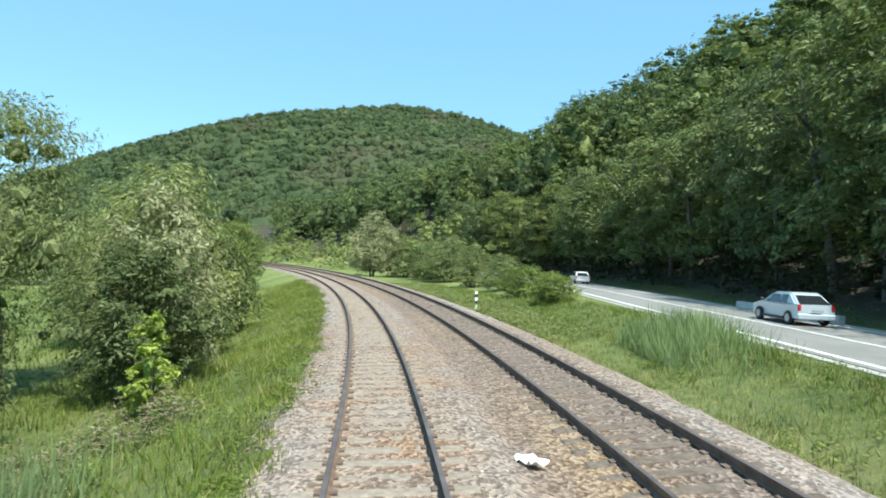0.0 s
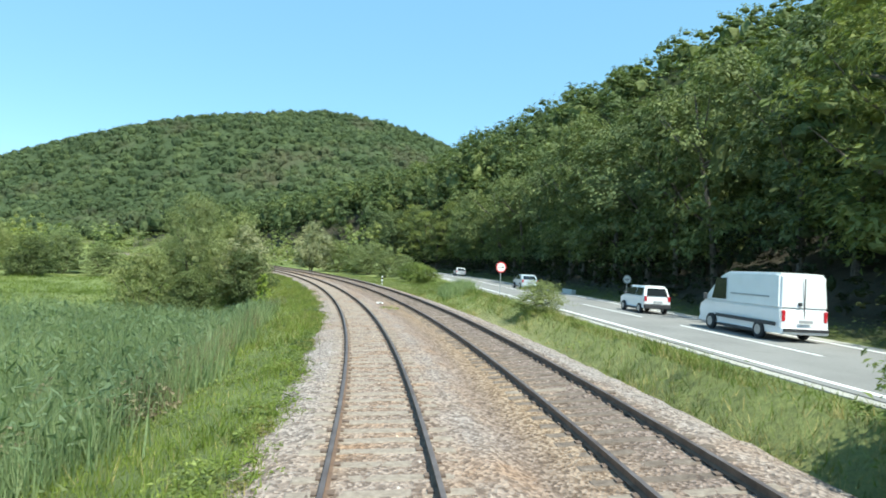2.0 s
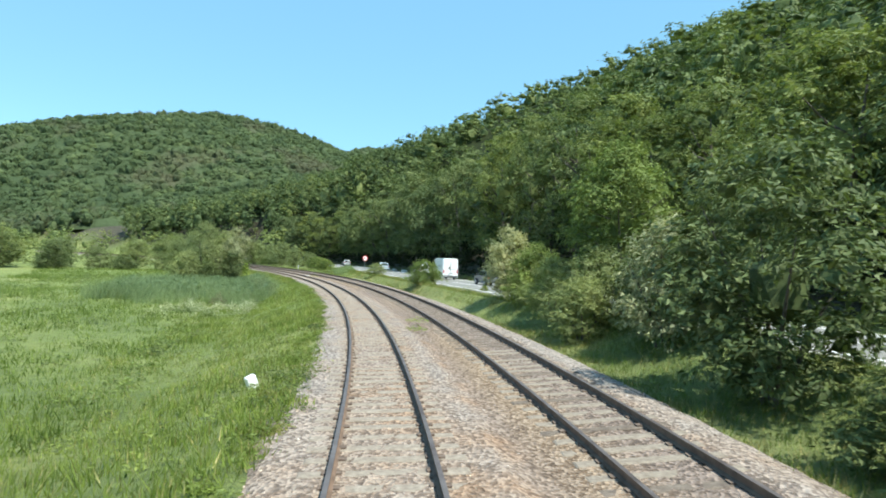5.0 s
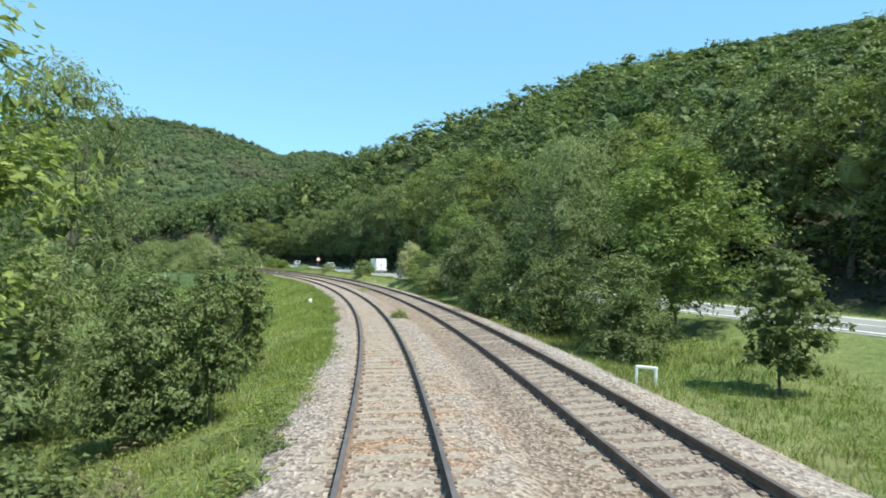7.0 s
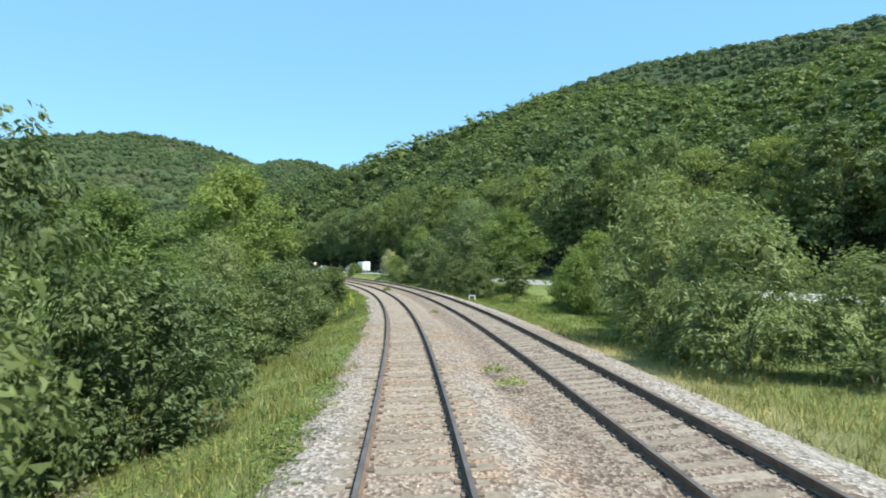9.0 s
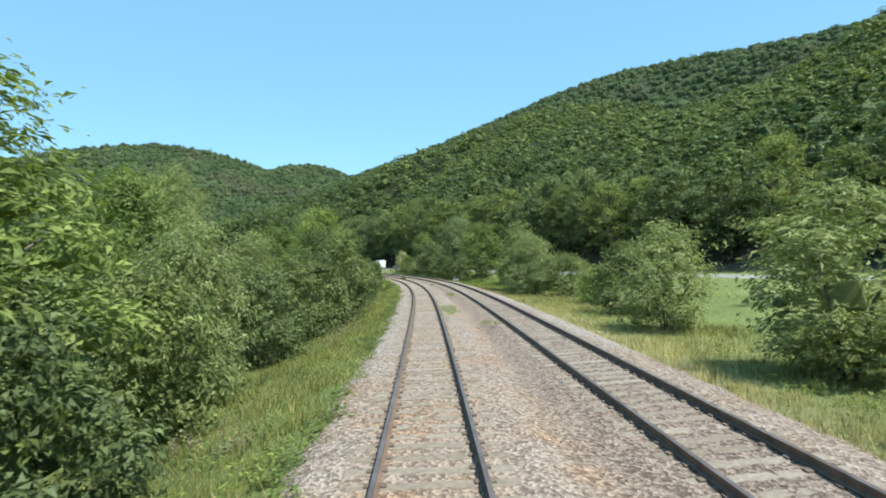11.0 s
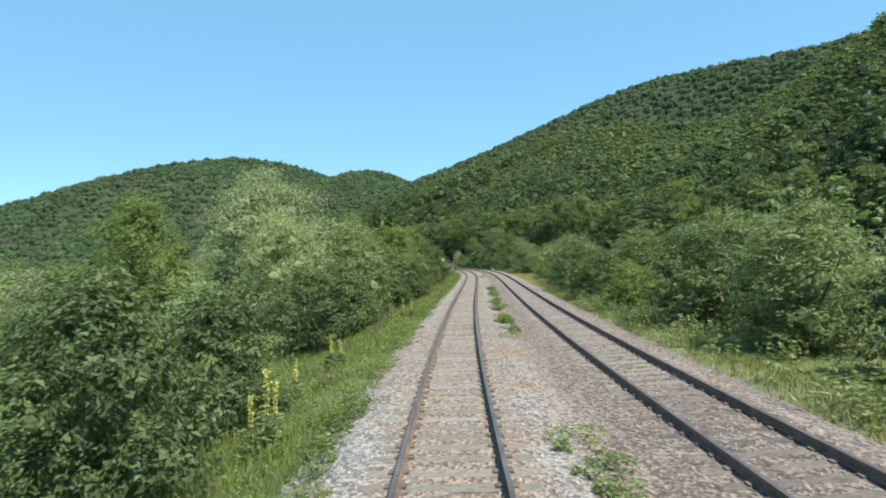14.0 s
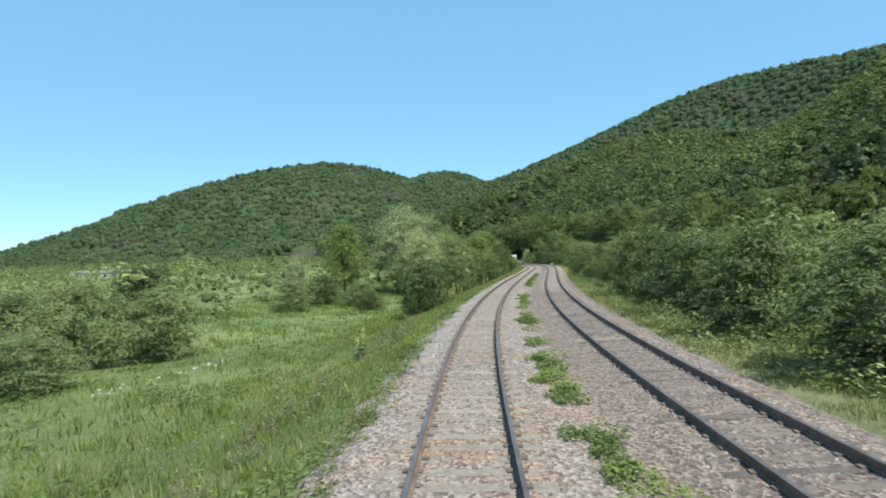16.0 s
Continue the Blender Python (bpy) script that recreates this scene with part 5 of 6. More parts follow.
def on_line(rows, up=-0.2):
    return [tuple(at_track(u, l, up)) for u, l in rows]


WEED_U = (4.5, -54, -57.5, -118, -139, -141, -154, -156, -157.5, -159, -165, -202, -209, -220, -222, -225, -228, -242, -246, -250, -252, -262, -266, -270, -273, -275, -278, -282, -285)
WEED_L = (2.2, 2.6, 2.1, 2.2, 2.4, 2.5, 1.5, 1.4, 1.6, 1.2, 3.0, 2.2, 1.9, 2.3, 2.4, 2.2, 2.1, 2.1, 2.2, 2.3, 2.4, 2.0, 2.2, 2.4, 2.5, 2.4, 2.3, 2.3, 2.5)
herbs("track_weeds", on_line(list(zip(WEED_U, WEED_L))), 0.5, 0.28, 170, LEAF_LIME, 0.09, "small green weeds growing in the ballast between the tracks")
line = [(u, l) for u, l in zip(rng.choice(rng.uniform(-298, -185, 26), 120) + rng.normal(0, 0.9, 120), rng.normal(2.18, 0.18, 120))]
herbs("track_weeds", on_line(line), 0.26, 0.26, 70, LEAF_LIME, 0.10, "low green weeds in a line beside the far track")
broad = [(u, l) for u, l in zip(rng.uniform(-298, -215, 22), rng.normal(2.15, 0.15, 22))]
herbs("track_weeds", on_line(broad), 0.42, 0.32, 170, LEAF_LIME, 0.11, "broad green weed patches between the tracks")
edge = [(u, -1.8 - 0.7 * rng.random()) for u in np.arange(-298, 60, 0.85)]
herbs("edge_weeds", on_line(edge, -0.3), 0.42, 0.3, 60, LEAF_LIME, 0.11, "green weeds creeping over the edge of the ballast")
ragged = [(u, -1.55 - 1.0 * rng.random()) for u in rng.uniform(-298, 60, 900)]
ragged = [(u, l) for u, l in ragged if math.sin(u / 2.3) + math.sin(u / 0.83 + 1) + 0.8 * (-2.0 - l) > 0.1]
creeping = [(u, -1.35 - 1.2 * rng.random()) for u in rng.uniform(-100, 60, 520)]
creeping = [(u, l) for u, l in creeping if math.sin(u / 3.1 + 2) + math.sin(u / 1.07) + 1.3 * (-1.9 - l) > 0.0]
herbs("edge_weeds", on_line(creeping, -0.26), 0.36, 0.14, 70, GRASS_GREEN, 0.08, "short green grass creeping into the ballast")
herbs("edge_weeds", on_line(ragged[::2], -0.28), 0.34, 0.16, 60, GRASS_OLIVE, 0.10, "low olive weeds spreading over the ballast shoulder")
herbs("edge_weeds", on_line(ragged[1::2], -0.28), 0.40, 0.24, 60, LEAF_DARK, 0.09, "dark green plants rooted in the ballast shoulder")
spots = [(x, y, float(ground_height(np.array([x]), np.array([y]))[0])) for x, y in zip(rng.uniform(-13, -5.6, 24), rng.uniform(-36, -23, 24))]
herbs("white_umbels", spots, 1.0, 0.95, 380, FLOWER_WHITE, 0.085, "pale white flowering herbs in the wet meadow", "flowers")
herbs("tall_herbs", spots, 0.9, 0.7, 260, LEAF_LIME, 0.14, "green herbs among the white flowers")


def spots_on(n, u0, u1, l0, l1, power=1.0):
    x, y, u_, l_ = verge(n, u0, u1, l0, l1, power)
    ok = (x < road_near(y) - 1.2)
    z = ground_height(x, y)
    return list(zip(x[ok], y[ok], z[ok]))


herbs("bank_herbs", spots_on(900, -300, 70, -2.6, -8.0, 1.3), 0.42, 0.4, 34, LEAF_LIME, 0.11, "leafy green herbs among the bank grass")
herbs("bank_herbs", spots_on(420, -300, 70, -3.0, -9.0), 0.5, 0.55, 34, LEAF_DARK, 0.12, "dark green nettles and docks on the bank")
herbs("tall_herbs", spots_on(320, -300, -188, 7.2, 11.5), 0.65, 1.1, 64, LEAF_WILLOW, 0.17, "tall grey-green herbs below the trackside bushes")
herbs("tall_herbs", spots_on(150, 26, 66, 7.0, 10.5), 0.7, 1.0, 70, LEAF_WILLOW, 0.15, "tall grey-green herbs on the verge of the road")
herbs("verge_herbs", spots_on(620, -300, 70, 7.4, 13.0), 0.45, 0.42, 34, LEAF_LIME, 0.11, "leafy green herbs in the roadside verge")
herbs("meadow_herbs", spots_on(800, -300, 40, -8.5, -36.0), 0.9, 0.6, 40, LEAF_LIME, 0.2, "tussocks of green herbs in the meadow")
herbs("meadow_herbs", spots_on(260, -300, 40, -8.5, -30.0), 0.9, 0.8, 44, LEAF_DARK, 0.2, "darker docks and nettles in the meadow")
y = rng.uniform(-125, 115, 800)
x = road_near(y) + ROAD_W + 1.3 + 2.6 * rng.random(800)
herbs("bank_herbs", list(zip(x, y, ground_height(x, y))), 0.7, 0.8, 40, LEAF_DARK, 0.13, "shaded weeds along the far edge of the road")
herbs("dead_brush", spots_on(70, -300, -90, -3.6, -6.0), 0.5, 0.8, 100, DEAD_TWIGS, 0.11, "grey dead brushwood at the foot of the thickets", "dead brush")
twigs = [(x, y, float(ground_height(np.array([x]), np.array([y]))[0])) for x, y in zip(rng.uniform(-9.6, -5.6, 14), rng.uniform(9.0, 16.5, 14))]
herbs("dead_brush", twigs, 0.7, 0.9, 150, DEAD_TWIGS, 0.12, "grey dead branches at the foot of the bank", "dead brush")
herbs("bank_herbs", twigs[::2], 0.9, 0.9, 120, LEAF_DARK, 0.12, "dark green nettles among dead branches")
clump = [(x, y, float(ground_height(np.array([x]), np.array([y]))[0])) for x, y in zip(rng.uniform(-12, -4.6, 16), rng.uniform(-24, -6, 16))]
herbs("dead_stalks", clump[:8], 0.9, 1.3, 200, DEAD_TWIGS, 0.2, "grey dead stalks at the edge of the reeds", "dead stalks")


def mullein(x, y, h, n=1):
    """A tall yellow-flowered stalk with a leaf rosette."""
    z = float(ground_height(np.array([float(x)]), np.array([float(y)]))[0])
    ob = thing("mullein", Matrix.Translation((x, y, z)), "tall mullein with a pale yellow flower spike in the grass", "plant", "mulleins")
    part("stalk", tube_bm([(0, 0, -0.05), (0.02, 0.01, h * 0.5), (0.03, 0.02, h)], [0.018, 0.014, 0.006], 6), LEAF_LIME, ob)
    k = 150
    q = rng.uniform(0.45, 1.0, k)
    v, f = leaves(np.stack([0.03 * q + rng.normal(0, 0.028, k), 0.02 * q + rng.normal(0, 0.028, k), q * h], -1), unit(k), 0.06, 0.8, 0)
    placed("flower_spike", mesh_of("flower_spike", v, f, FLOWER_YELLOW), ob)
    k = 46
    q = rng.uniform(0.02, 0.5, k)
    a = rng.uniform(0, 6.28, k)
    r = 0.22 * (1 - q)
    v, f = leaves(np.stack([np.cos(a) * r, np.sin(a) * r, q * h], -1), np.tile([0.0, 0, 1], (k, 1)), 0.26, 0.35, 0.2)
    placed("leaf_rosette", mesh_of("leaf_rosette", v, f, LEAF_WILLOW), ob)


for x, y, h in ((-18.6, -116.2, 1.3), (-18.9, -115.7, 1.0), (-17.7, -114.4, 1.5), (-17.4, -114.0, 1.2), (-61.0, -218.0, 1.3), (-60.6, -217.6, 1.0), (-54.2, -205.6, 1.0), (-64.0, -228.4, 1.6), (-63.8, -227.9, 1.3), (-64.3, -228.1, 1.2), (-74.0, -254.0, 1.3), (-74.2, -253.6, 1.0), (-62.8, -222.6, 1.2), (-54.0, -203.2, 1.4)):
    mullein(x, y, h)

# tall dead stems in front of the thicket
for x, y, h in ((-29.8, -134.0, 2.4), (-30.2, -134.6, 2.0), (-29.2, -133.2, 1.8)):
    z = float(ground_height(np.array([x]), np.array([y]))[0])
    ob = thing("dead_stem", Matrix.Translation((x, y, z)), "thin grey dead stem standing in the thicket", "plant", "dead stems")
    part("stalk", tube_bm([(0, 0, -0.1), (0.05, 0, h * 0.5), (0.02, 0.05, h)], [0.02, 0.016, 0.008], 6), DEAD_TWIGS, ob)


k = 26
px, py = np.linspace(-84.5, -80.5, k) + rng.normal(0, 0.25, k), np.linspace(-253, -243, k) + rng.normal(0, 0.3, k)
stones("pale_stones", np.stack([px, py, ground_height(px, py) + 0.01], -1), rng.uniform(0.06, 0.15, k), GRAVEL, "row of pale stones lying in the meadow grass")


# ---------------------------------------------------------------- signs and posts
def disc_bm(r0, r1, y0, y1, z, sides=28):
    bm = bmesh.new()
    rings = []
    for yy in (y0, y1):
        for r in (r0, r1):
            rings.append([bm.verts.new((r * math.cos(2 * math.pi * k / sides), yy, z + r * math.sin(2 * math.pi * k / sides))) for k in range(sides)] if r > 0 else None)
    a0, a1, b0, b1 = rings
    for k in range(sides):
        j = (k + 1) % sides
        if a0 and b0:
            bm.faces.new((a0[k], a0[j], a1[j], a1[k]))
            bm.faces.new((b0[j], b0[k], b1[k], b1[j]))
            bm.faces.new((a0[j], a0[k], b0[k], b0[j]))
        bm.faces.new((a1[k], a1[j], b1[j], b1[k]))
    if not a0:
        bm.faces.new(a1)
        bm.faces.new(b1[::-1])
    return bm


def round_sign(x, y, centre, radius, label, ring, marks, turn):
    z = float(ground_height(np.array([x]), np.array([y]))[0])
    ob = thing("road_sign", Matrix.Translation((x, y, z)) @ Matrix.Rotation(turn, 4, "Z"), label, "road sign", "round road signs")
    part("post", tube_bm([(0, 0.03, -0.3), (0, 0.03, centre + radius * 0.8)], [0.032, 0.032], 10), GALVANISED, ob)
    plate = part("plate", disc_bm(0, radius, -0.012, 0.0, centre), WHITE_PAINT, ob, "round white sign plate")
    part("border", disc_bm(radius * 0.80, radius * 1.0, -0.018, -0.0125, centre), ring, plate)
    for x0, x1, z0, z1, mat in marks:
        part("symbol", box_bm(x0, x1, -0.018, -0.0125, centre + z0, centre + z1, 0.0), mat, plate)
    for s in (-0.18, 0.18):
        part("clamp", box_bm(-0.05, 0.05, 0.0, 0.07, centre + s - 0.02, centre + s + 0.02, 0.004), GALVANISED, ob)


round_sign(10.25, 13.3, 2.15, 0.40, "round white road sign with a red border on a thin post", RED_PAINT, ((-0.20, -0.02, -0.03, 0.03, BLACK_PAINT), (0.03, 0.20, -0.05, 0.02, BLACK_PAINT), (0.06, 0.17, 0.02, 0.06, BLACK_PAINT)), 0.15)
round_sign(20.0, 13.2, 1.75, 0.34, "round pale grey road sign on a thin post by the wood", GREY_PAINT, ((-0.19, 0.19, -0.05, 0.05, GREY_PAINT), (-0.12, 0.12, -0.13, -0.09, GREY_PAINT)), 0.1)

# striped distance post by the second track
kx, ky = 2.15, 42.0
kz = float(ground_height(np.array([kx]), np.array([ky]))[0])
ob = thing("distance_post", Matrix.Translation((kx, ky, kz)), "short white post with black bands in the trackside grass", "post")
part("post", box_bm(-0.09, 0.09, -0.07, 0.07, -0.3, 1.25, 0.02), WHITE_PAINT, ob)
for z0 in (0.42, 0.86):
    part("band", box_bm(-0.094, 0.094, -0.074, 0.074, z0, z0 + 0.2, 0.0), BLACK_PAINT, ob, "black painted band")

# low white marker: a bar on two legs
p = (-3.8, -103.9, 0.0)
mz = float(ground_height(np.array([p[0]]), np.array([p[1]]))[0])
ob = thing("track_marker", Matrix.Translation((p[0], p[1], mz)) @ Matrix.Rotation(-0.85, 4, "Z"), "low white bar on two short legs in the grass", "marker post")
part("rail", box_bm(-0.30, 0.30, -0.04, 0.04, 0.46, 0.54, 0.015), WHITE_PAINT, ob)
part("leg", box_bm(0.22, 0.30, -0.04, 0.04, -0.2, 0.458, 0.012), WHITE_PAINT, ob)
part("leg", box_bm(-0.30, -0.23, -0.04, 0.04, -0.2, 0.458, 0.012), WHITE_PAINT, ob)

# crumpled white litter on the ballast
p = (1.35, 9.7, -0.16)
bm = bmesh.new()
bmesh.ops.create_grid(bm, x_segments=7, y_segments=5, size=0.5)
for v in bm.verts:
    v.co.x *= 0.3 * (1 + 0.2 * math.sin(v.co.y * 9))
    v.co.y *= 0.5
    v.co.z = 0.05 + 0.045 * math.sin(v.co.x * 19 + v.co.y * 11) + 0.03 * math.sin(v.co.y * 23)
bmesh.ops.solidify(bm, geom=bm.faces[:], thickness=0.006)
ob = part("litter", bm, WHITE_PAINT, None)
ob.matrix_basis = Matrix.Translation(p) @ Matrix.Rotation(0.5, 4, "Z")
tagged(ob, "crumpled white sheet of litter lying on the ballast", "litter")

# leaning white stone on the bank
z = float(ground_height(np.array([-6.1]), np.array([-66.3]))[0])
ob = part("marker_stone", box_bm(-0.14, 0.14, -0.10, 0.10, -0.15, 0.36, 0.03), WHITE_PAINT, None)
ob.matrix_basis = Matrix.Translation((-6.1, -66.3, z)) @ Matrix.Rotation(0.4, 4, "Z") @ Matrix.Rotation(-0.38, 4, "Y")
tagged(ob, "leaning white painted marker stone in the bank grass", "marker stone")

# low concrete blocks on the far side of the road
for x, y, l, a in ((19.2, 39.5, 3.2, 0.05), (18.9, 31.5, 2.6, 0.02), (19.0, 24.0, 2.8, 0.0)):
    z = float(ground_height(np.array([x]), np.array([y]))[0])
    ob = part("parapet", box_bm(-0.2, 0.2, -l / 2, l / 2, -0.2, 0.42, 0.03), CONCRETE, None)
    ob.matrix_basis = Matrix.Translation((x, y, z)) @ Matrix.Rotation(a, 4, "Z")
    tagged(ob, "low pale concrete parapet beside the road", "parapet", "roadside parapets")


# ---------------------------------------------------------------- vehicles
def side_shape(outline, bm):
    """A closed body from an outline of (along, up, half width)."""
    L = [bm.verts.new((-w, y, z)) for y, z, w in outline]
    R = [bm.verts.new((w, y, z)) for y, z, w in outline]
    k = len(outline)
    for i in range(k):
        j = (i + 1) % k
        bm.faces.new((L[i], R[i], R[j], L[j]))
    bm.faces.new(L[::-1])
    bm.faces.new(R)
    bmesh.ops.recalc_face_normals(bm, faces=bm.faces[:])
    return bm


def pane(corners, thick, bm=None):
    """A thin solid pane from four corners."""
    bm = bm or bmesh.new()
    c = [Vector(q) for q in corners]
    n = (c[1] - c[0]).cross(c[3] - c[0]).normalized() * thick
    a, b = [bm.verts.new(q) for q in c], [bm.verts.new(q + n) for q in c]
    bm.faces.new(a[::-1])
    bm.faces.new(b)
    for i in range(4):
        j = (i + 1) % 4
        bm.faces.new((a[i], a[j], b[j], b[i]))
    return bm


def vehicle(name, label, x, y, paint, length, width, height, belt, hood, rear_rake, front_rake, cabin_front, wheel_r, van=False, dark_bumper=False, turn=0.0):
    """A road vehicle with its rear at the origin, facing +y."""
    ob = thing(name, Matrix.Translation((x, y, ROAD_Z + 0.004)) @ Matrix.Rotation(turn, 4, "Z"), label, "van" if van else "car", "vehicles on the road")
    w = width / 2
    low = [(0.06, 0.32, w * 0.94), (0.0, 0.55, w * 0.98), (0.04, belt, w * 0.97), (length - hood * 1.05, belt + 0.02, w * 0.97), (length - 0.18, hood and belt - 0.16, w * 0.90), (length, belt - 0.38, w * 0.84), (length - 0.04, 0.30, w * 0.82), (length * 0.5, 0.22, w * 0.95)]
    bm = side_shape(low, bmesh.new())
    bmesh.ops.bevel(bm, geom=[e for e in bm.edges], offset=0.045, segments=2, affect="EDGES")
    body = part("body", bm, paint, ob, smooth=False)
    side = 0.985 if van else 0.95
    ct = w * (0.94 if van else 0.78)
    cab = [(0.05, belt - 0.03, w * side), (0.05 + rear_rake, height - 0.05, ct), (0.05 + rear_rake + 0.25, height, ct), (cabin_front - front_rake - (0.1 if not van else 0.55), height - 0.02, ct), (cabin_front - front_rake + (0.15 if not van else 0.05), height - (0.09 if not van else 0.2), ct * 0.97), (cabin_front, belt - 0.03, w * (side - 0.02))]
    bm = side_shape(cab, bmesh.new())
    bmesh.ops.bevel(bm, geom=[e for e in bm.edges], offset=0.09 if van else 0.07, segments=3, affect="EDGES", clamp_overlap=True)
    part("cabin", bm, paint, ob)

    def on_side(s, yy, q):
        ww = w * side + (ct - w * side) * q + 0.006
        return (s * ww, yy, belt + (height - 0.06 - belt) * q)

    y_rear, y_front = 0.05 + rear_rake, cabin_front - front_rake
    for s in (-1, 1):
        if van:
            spans = [(cabin_front - 1.95, cabin_front - 1.2)]
        else:
            m_ = (y_rear + y_front) / 2
            spans = [(y_rear + 0.12, m_ - 0.05), (m_ + 0.05, y_front + 0.1)]
        for a, c in spans:
            lo0, lo1 = a - 0.05, c + 0.30 * (c > y_front - 0.3)
            cs = [on_side(s, lo0, 0.10), on_side(s, lo1, 0.10), on_side(s, c, 0.80 if van else 0.86), on_side(s, a, 0.80 if van else 0.86)]
            part("side_window", pane(cs if s > 0 else cs[::-1], 0.006), GLASS, ob, "dark side window")
        for yy in ((length * 0.18, length * 0.80) if not van else (length * 0.22, length * 0.80)):
            wheel = thing_part("wheel", ob, (s * (w - 0.09), yy, wheel_r))
            part("tyre", disc_bm_x(wheel_r, 0.19), RUBBER, wheel)
            part("rim", disc_bm_x(wheel_r * 0.62, 0.205), RIM, wheel)
        part("tail_lamp", box_bm(s * w * 0.84 - 0.07, s * w * 0.84 + 0.07, -0.012, 0.08, belt - (0.24 if not van else 0.45), belt + (0.04 if not van else -0.05), 0.02), LAMP_RED, ob, "red tail lamp")
        part("head_lamp", box_bm(s * w * 0.66 - 0.15, s * w * 0.66 + 0.15, length - 0.16, length - 0.02, belt - 0.32, belt - 0.16, 0.03), WHITE_PAINT, ob)
        part("mirror", box_bm(s * (w + 0.08) - 0.09, s * (w + 0.08) + 0.09, cabin_front - 0.55, cabin_front - 0.45, belt + 0.05, belt + (0.18 if not van else 0.32), 0.025), PLASTIC, ob)
        part("sill", box_bm(s * (w - 0.03) - 0.02, s * (w - 0.03) + 0.02, length * 0.27, length * 0.71, 0.22, 0.34, 0.01), PLASTIC, ob)
    if van:
        for s in (-1, 1):
            part("side_moulding", box_bm(s * (w + 0.004) - 0.02, s * (w + 0.004) + 0.02, 0.25, length * 0.72, 0.58, 0.72, 0.01), PLASTIC, ob, "dark side moulding")
            part("panel_recess", box_bm(s * (w * 0.975) - 0.012, s * (w * 0.975) + 0.012, 0.7, length * 0.55, belt + 0.38, belt + 0.44, 0.004), GREY_PAINT, ob)
        part("badge", box_bm(-0.26, -0.10, 0.0, 0.05, belt + 0.12, belt + 0.26, 0.02), PLASTIC, ob)
        part("step_bumper", box_bm(-w * 0.9, w * 0.9, -0.12, -0.06, 0.40, 0.52, 0.01), PLASTIC, ob, "dark rear step")
        part("door_seam", box_bm(-0.012, 0.012, 0.02, 0.05, 0.6, height - 0.2, 0.0), PLASTIC, ob)
    else:
        q0, q1 = 0.12, 0.86
        r0, r1 = rear_rake * q0, rear_rake * q1
        zz = lambda q: belt + (height - 0.06 - belt) * q
        part("rear_window", pane([(-w * 0.76, 0.03 + r0, zz(q0)), (w * 0.76, 0.03 + r0, zz(q0)), (w * 0.64, 0.03 + r1, zz(q1)), (-w * 0.64, 0.03 + r1, zz(q1))], -0.012), GLASS, ob, "dark rear window")
    f0, f1 = 0.12, 0.84
    zf = lambda q: belt + (height - 0.09 - belt) * q
    part("windscreen", pane([(-w * 0.8, cabin_front + 0.01 - front_rake * f0, zf(f0)), (w * 0.8, cabin_front + 0.01 - front_rake * f0, zf(f0)), (w * 0.68, cabin_front + 0.02 - front_rake * f1, zf(f1)), (-w * 0.68, cabin_front + 0.02 - front_rake * f1, zf(f1))], 0.008), GLASS, ob)
    part("rear_bumper", box_bm(-w * 0.95, w * 0.95, -0.07, 0.12, 0.30, 0.55, 0.04), PLASTIC if dark_bumper else paint, ob)
    part("front_bumper", box_bm(-w * 0.84, w * 0.84, length - 0.12, length + 0.05, 0.28, 0.48, 0.04), PLASTIC if dark_bumper else paint, ob)
    part("plate", box_bm(-0.26, 0.26, -0.085, -0.06, 0.62 if not van else 0.72, 0.73 if not van else 0.83, 0.0), GREY_PAINT, ob, "pale blank plate")
    return ob


def disc_bm_x(r, wide):
    return tube_bm([(-wide / 2, 0, 0), (-wide / 2 + 0.03, 0, 0), (wide / 2 - 0.03, 0, 0), (wide / 2, 0, 0)], [r * 0.9, r, r, r * 0.9], 20)


def thing_part(name, parent, where):
    me = mesh_of(name, np.array([(-0.1, 0, 0), (0.1, 0, 0), (0, 0.05, 0.05)]), np.array([(0, 1, 2)]), PLASTIC)
    ob = placed(name, me, parent, Matrix.Translation(where))
    return ob


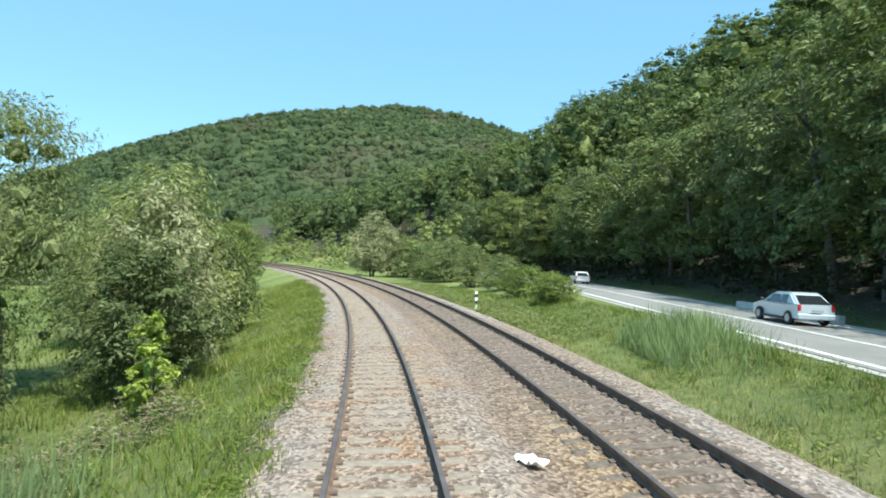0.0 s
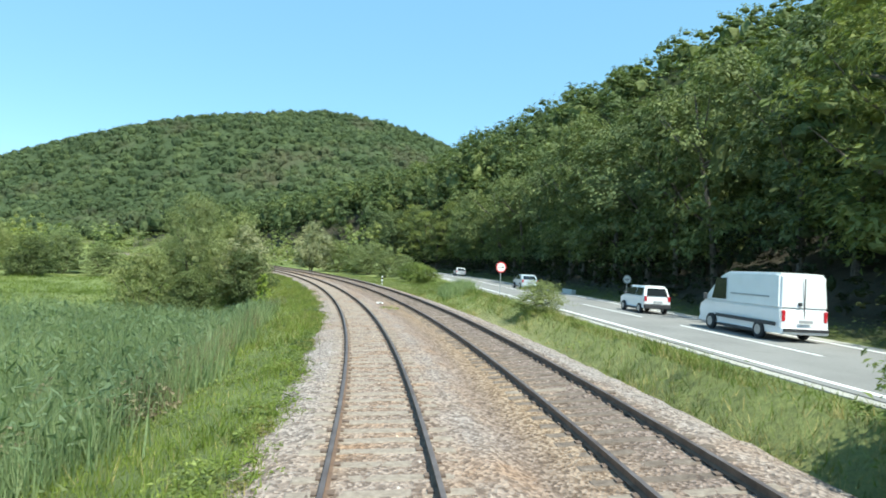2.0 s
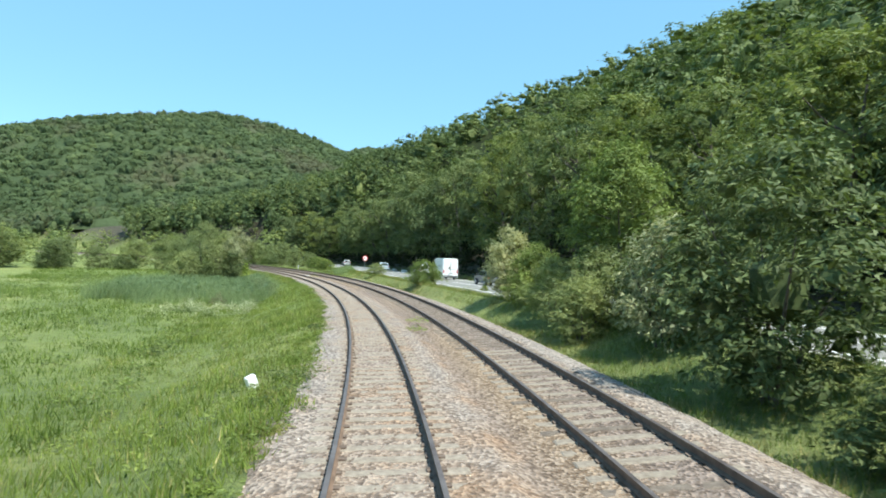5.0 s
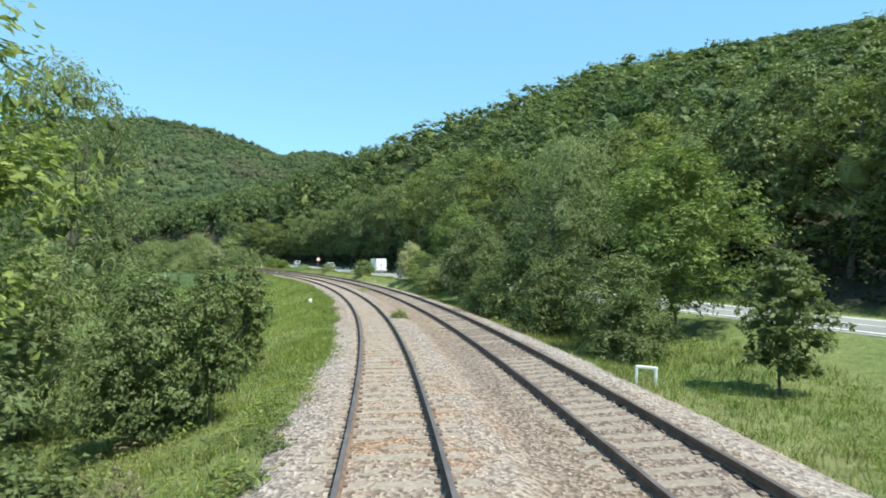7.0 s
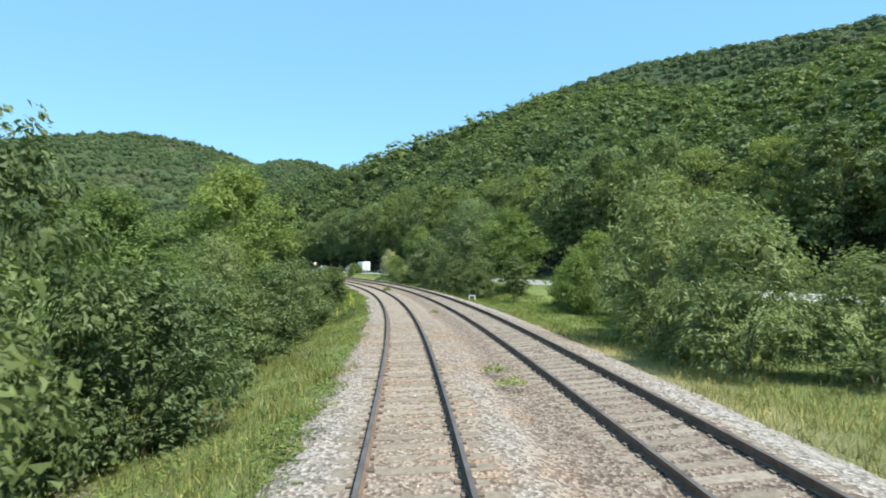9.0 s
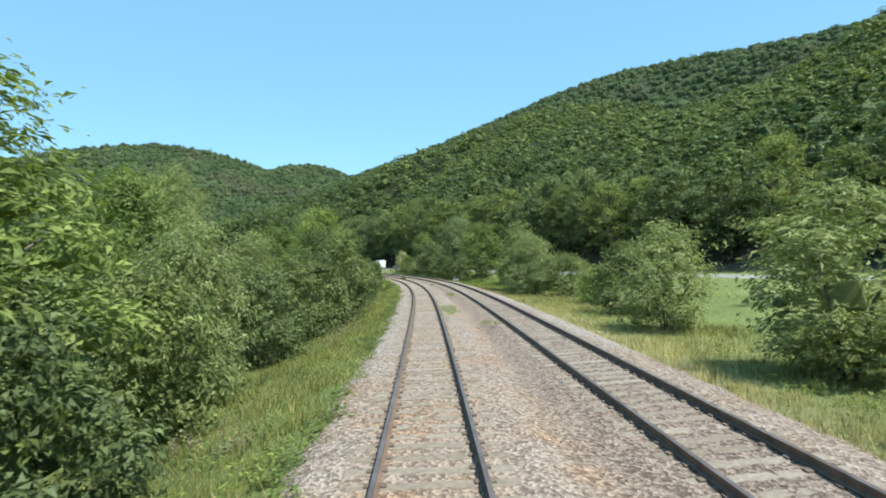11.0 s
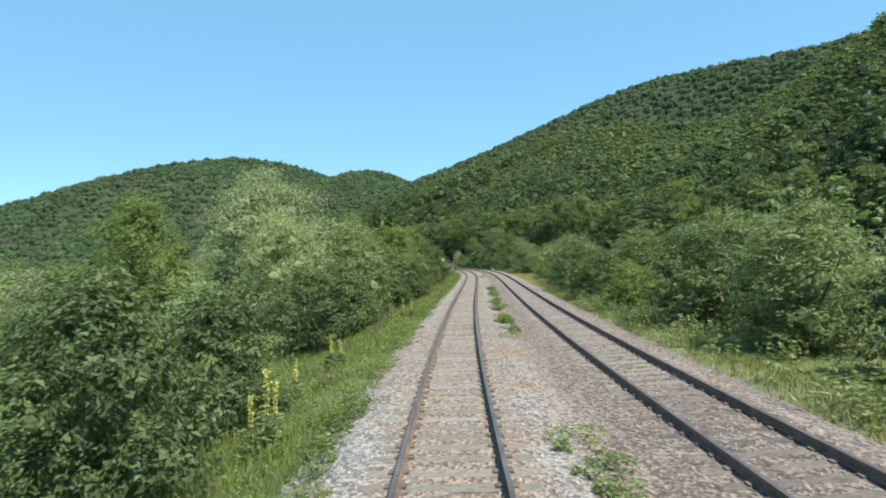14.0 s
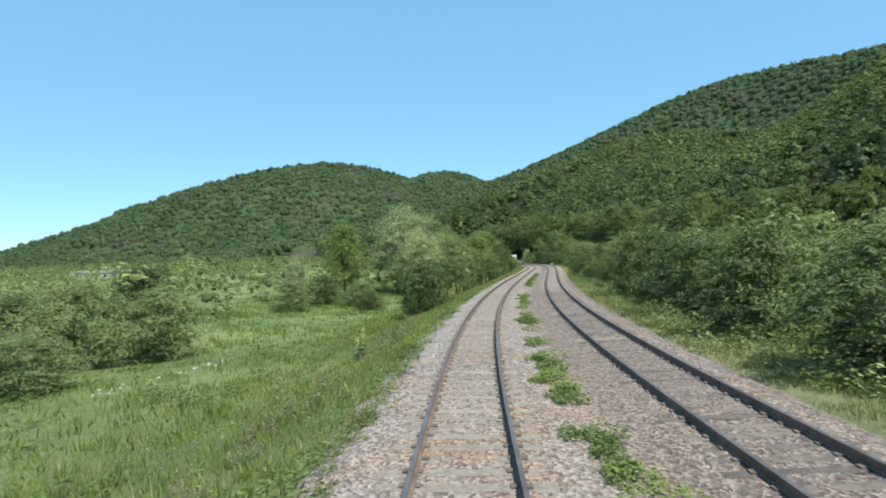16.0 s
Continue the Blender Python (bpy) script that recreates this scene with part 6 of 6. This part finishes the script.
WHITE_CAR, SILVER_CAR, GREY_CAR, BLUE_SILVER = car_paint("white_car_paint", (0.78, 0.79, 0.80)), car_paint("silver_car_paint", (0.50, 0.52, 0.54), 0.3), car_paint("grey_car_paint", (0.11, 0.12, 0.135), 0.2), car_paint("pale_blue_car_paint", (0.50, 0.57, 0.62), 0.25)
vehicle("estate_car", "silver estate car driving on the road", 16.1, 73.5, SILVER_CAR, 4.3, 1.72, 1.44, 0.88, 1.0, 0.50, 1.0, 3.2, 0.31)
vehicle("hatchback", "pale silver-blue hatchback on the road", 16.3, 27.8, BLUE_SILVER, 4.2, 1.76, 1.46, 0.92, 0.95, 0.80, 1.15, 3.35, 0.32)
vehicle("small_car", "small boxy white car with a dark bumper on the road", 16.4, 0.4, WHITE_CAR, 3.55, 1.60, 1.56, 0.95, 0.7, 0.18, 0.7, 2.85, 0.29, dark_bumper=True)
vehicle("panel_van", "tall white panel van on the road", 16.4, -11.5, WHITE_CAR, 5.9, 1.98, 2.55, 1.22, 0.62, 0.08, 1.45, 5.55, 0.34, van=True)
vehicle("family_car", "dark grey hatchback on the road", 16.2, -26.8, GREY_CAR, 4.1, 1.74, 1.50, 0.93, 0.9, 0.62, 1.0, 3.2, 0.32)

# ---------------------------------------------------------------- farm building below the far hill
hx, hy = -183.0, 125.0
hz = float(ground_height(np.array([hx]), np.array([hy]))[0])
farm = thing("farm_building", Matrix.Translation((hx, hy, hz)) @ Matrix.Rotation(0.15, 4, "Z"), "long low white farm building with a grey roof", "building")
part("wall", box_bm(-22, 22, -5, 5, -0.5, 3.9, 0.05), PLASTER, farm)
bm = side_shape([(-5.6, 3.8, 22.6), (5.6, 3.8, 22.6), (5.4, 4.1, 22.6), (0, 5.4, 22.6), (-5.4, 4.1, 22.6)], bmesh.new())
part("roof", bm, ROOFING, farm)
for k in range(9):
    win = part("window", box_bm(-19.5 + 4.7 * k, -17.9 + 4.7 * k, -5.08, -4.96, 1.2, 2.8, 0.0), GLASS, farm)
    part("window_sill", box_bm(-19.6 + 4.7 * k, -17.8 + 4.7 * k, -5.2, -5.0, 1.08, 1.18, 0.0), CONCRETE, win)

# ---------------------------------------------------------------- sleepers, last of all
sleepers(TRACK_A, False, -306, -122)
sleepers(TRACK_B, True, -306, -122)
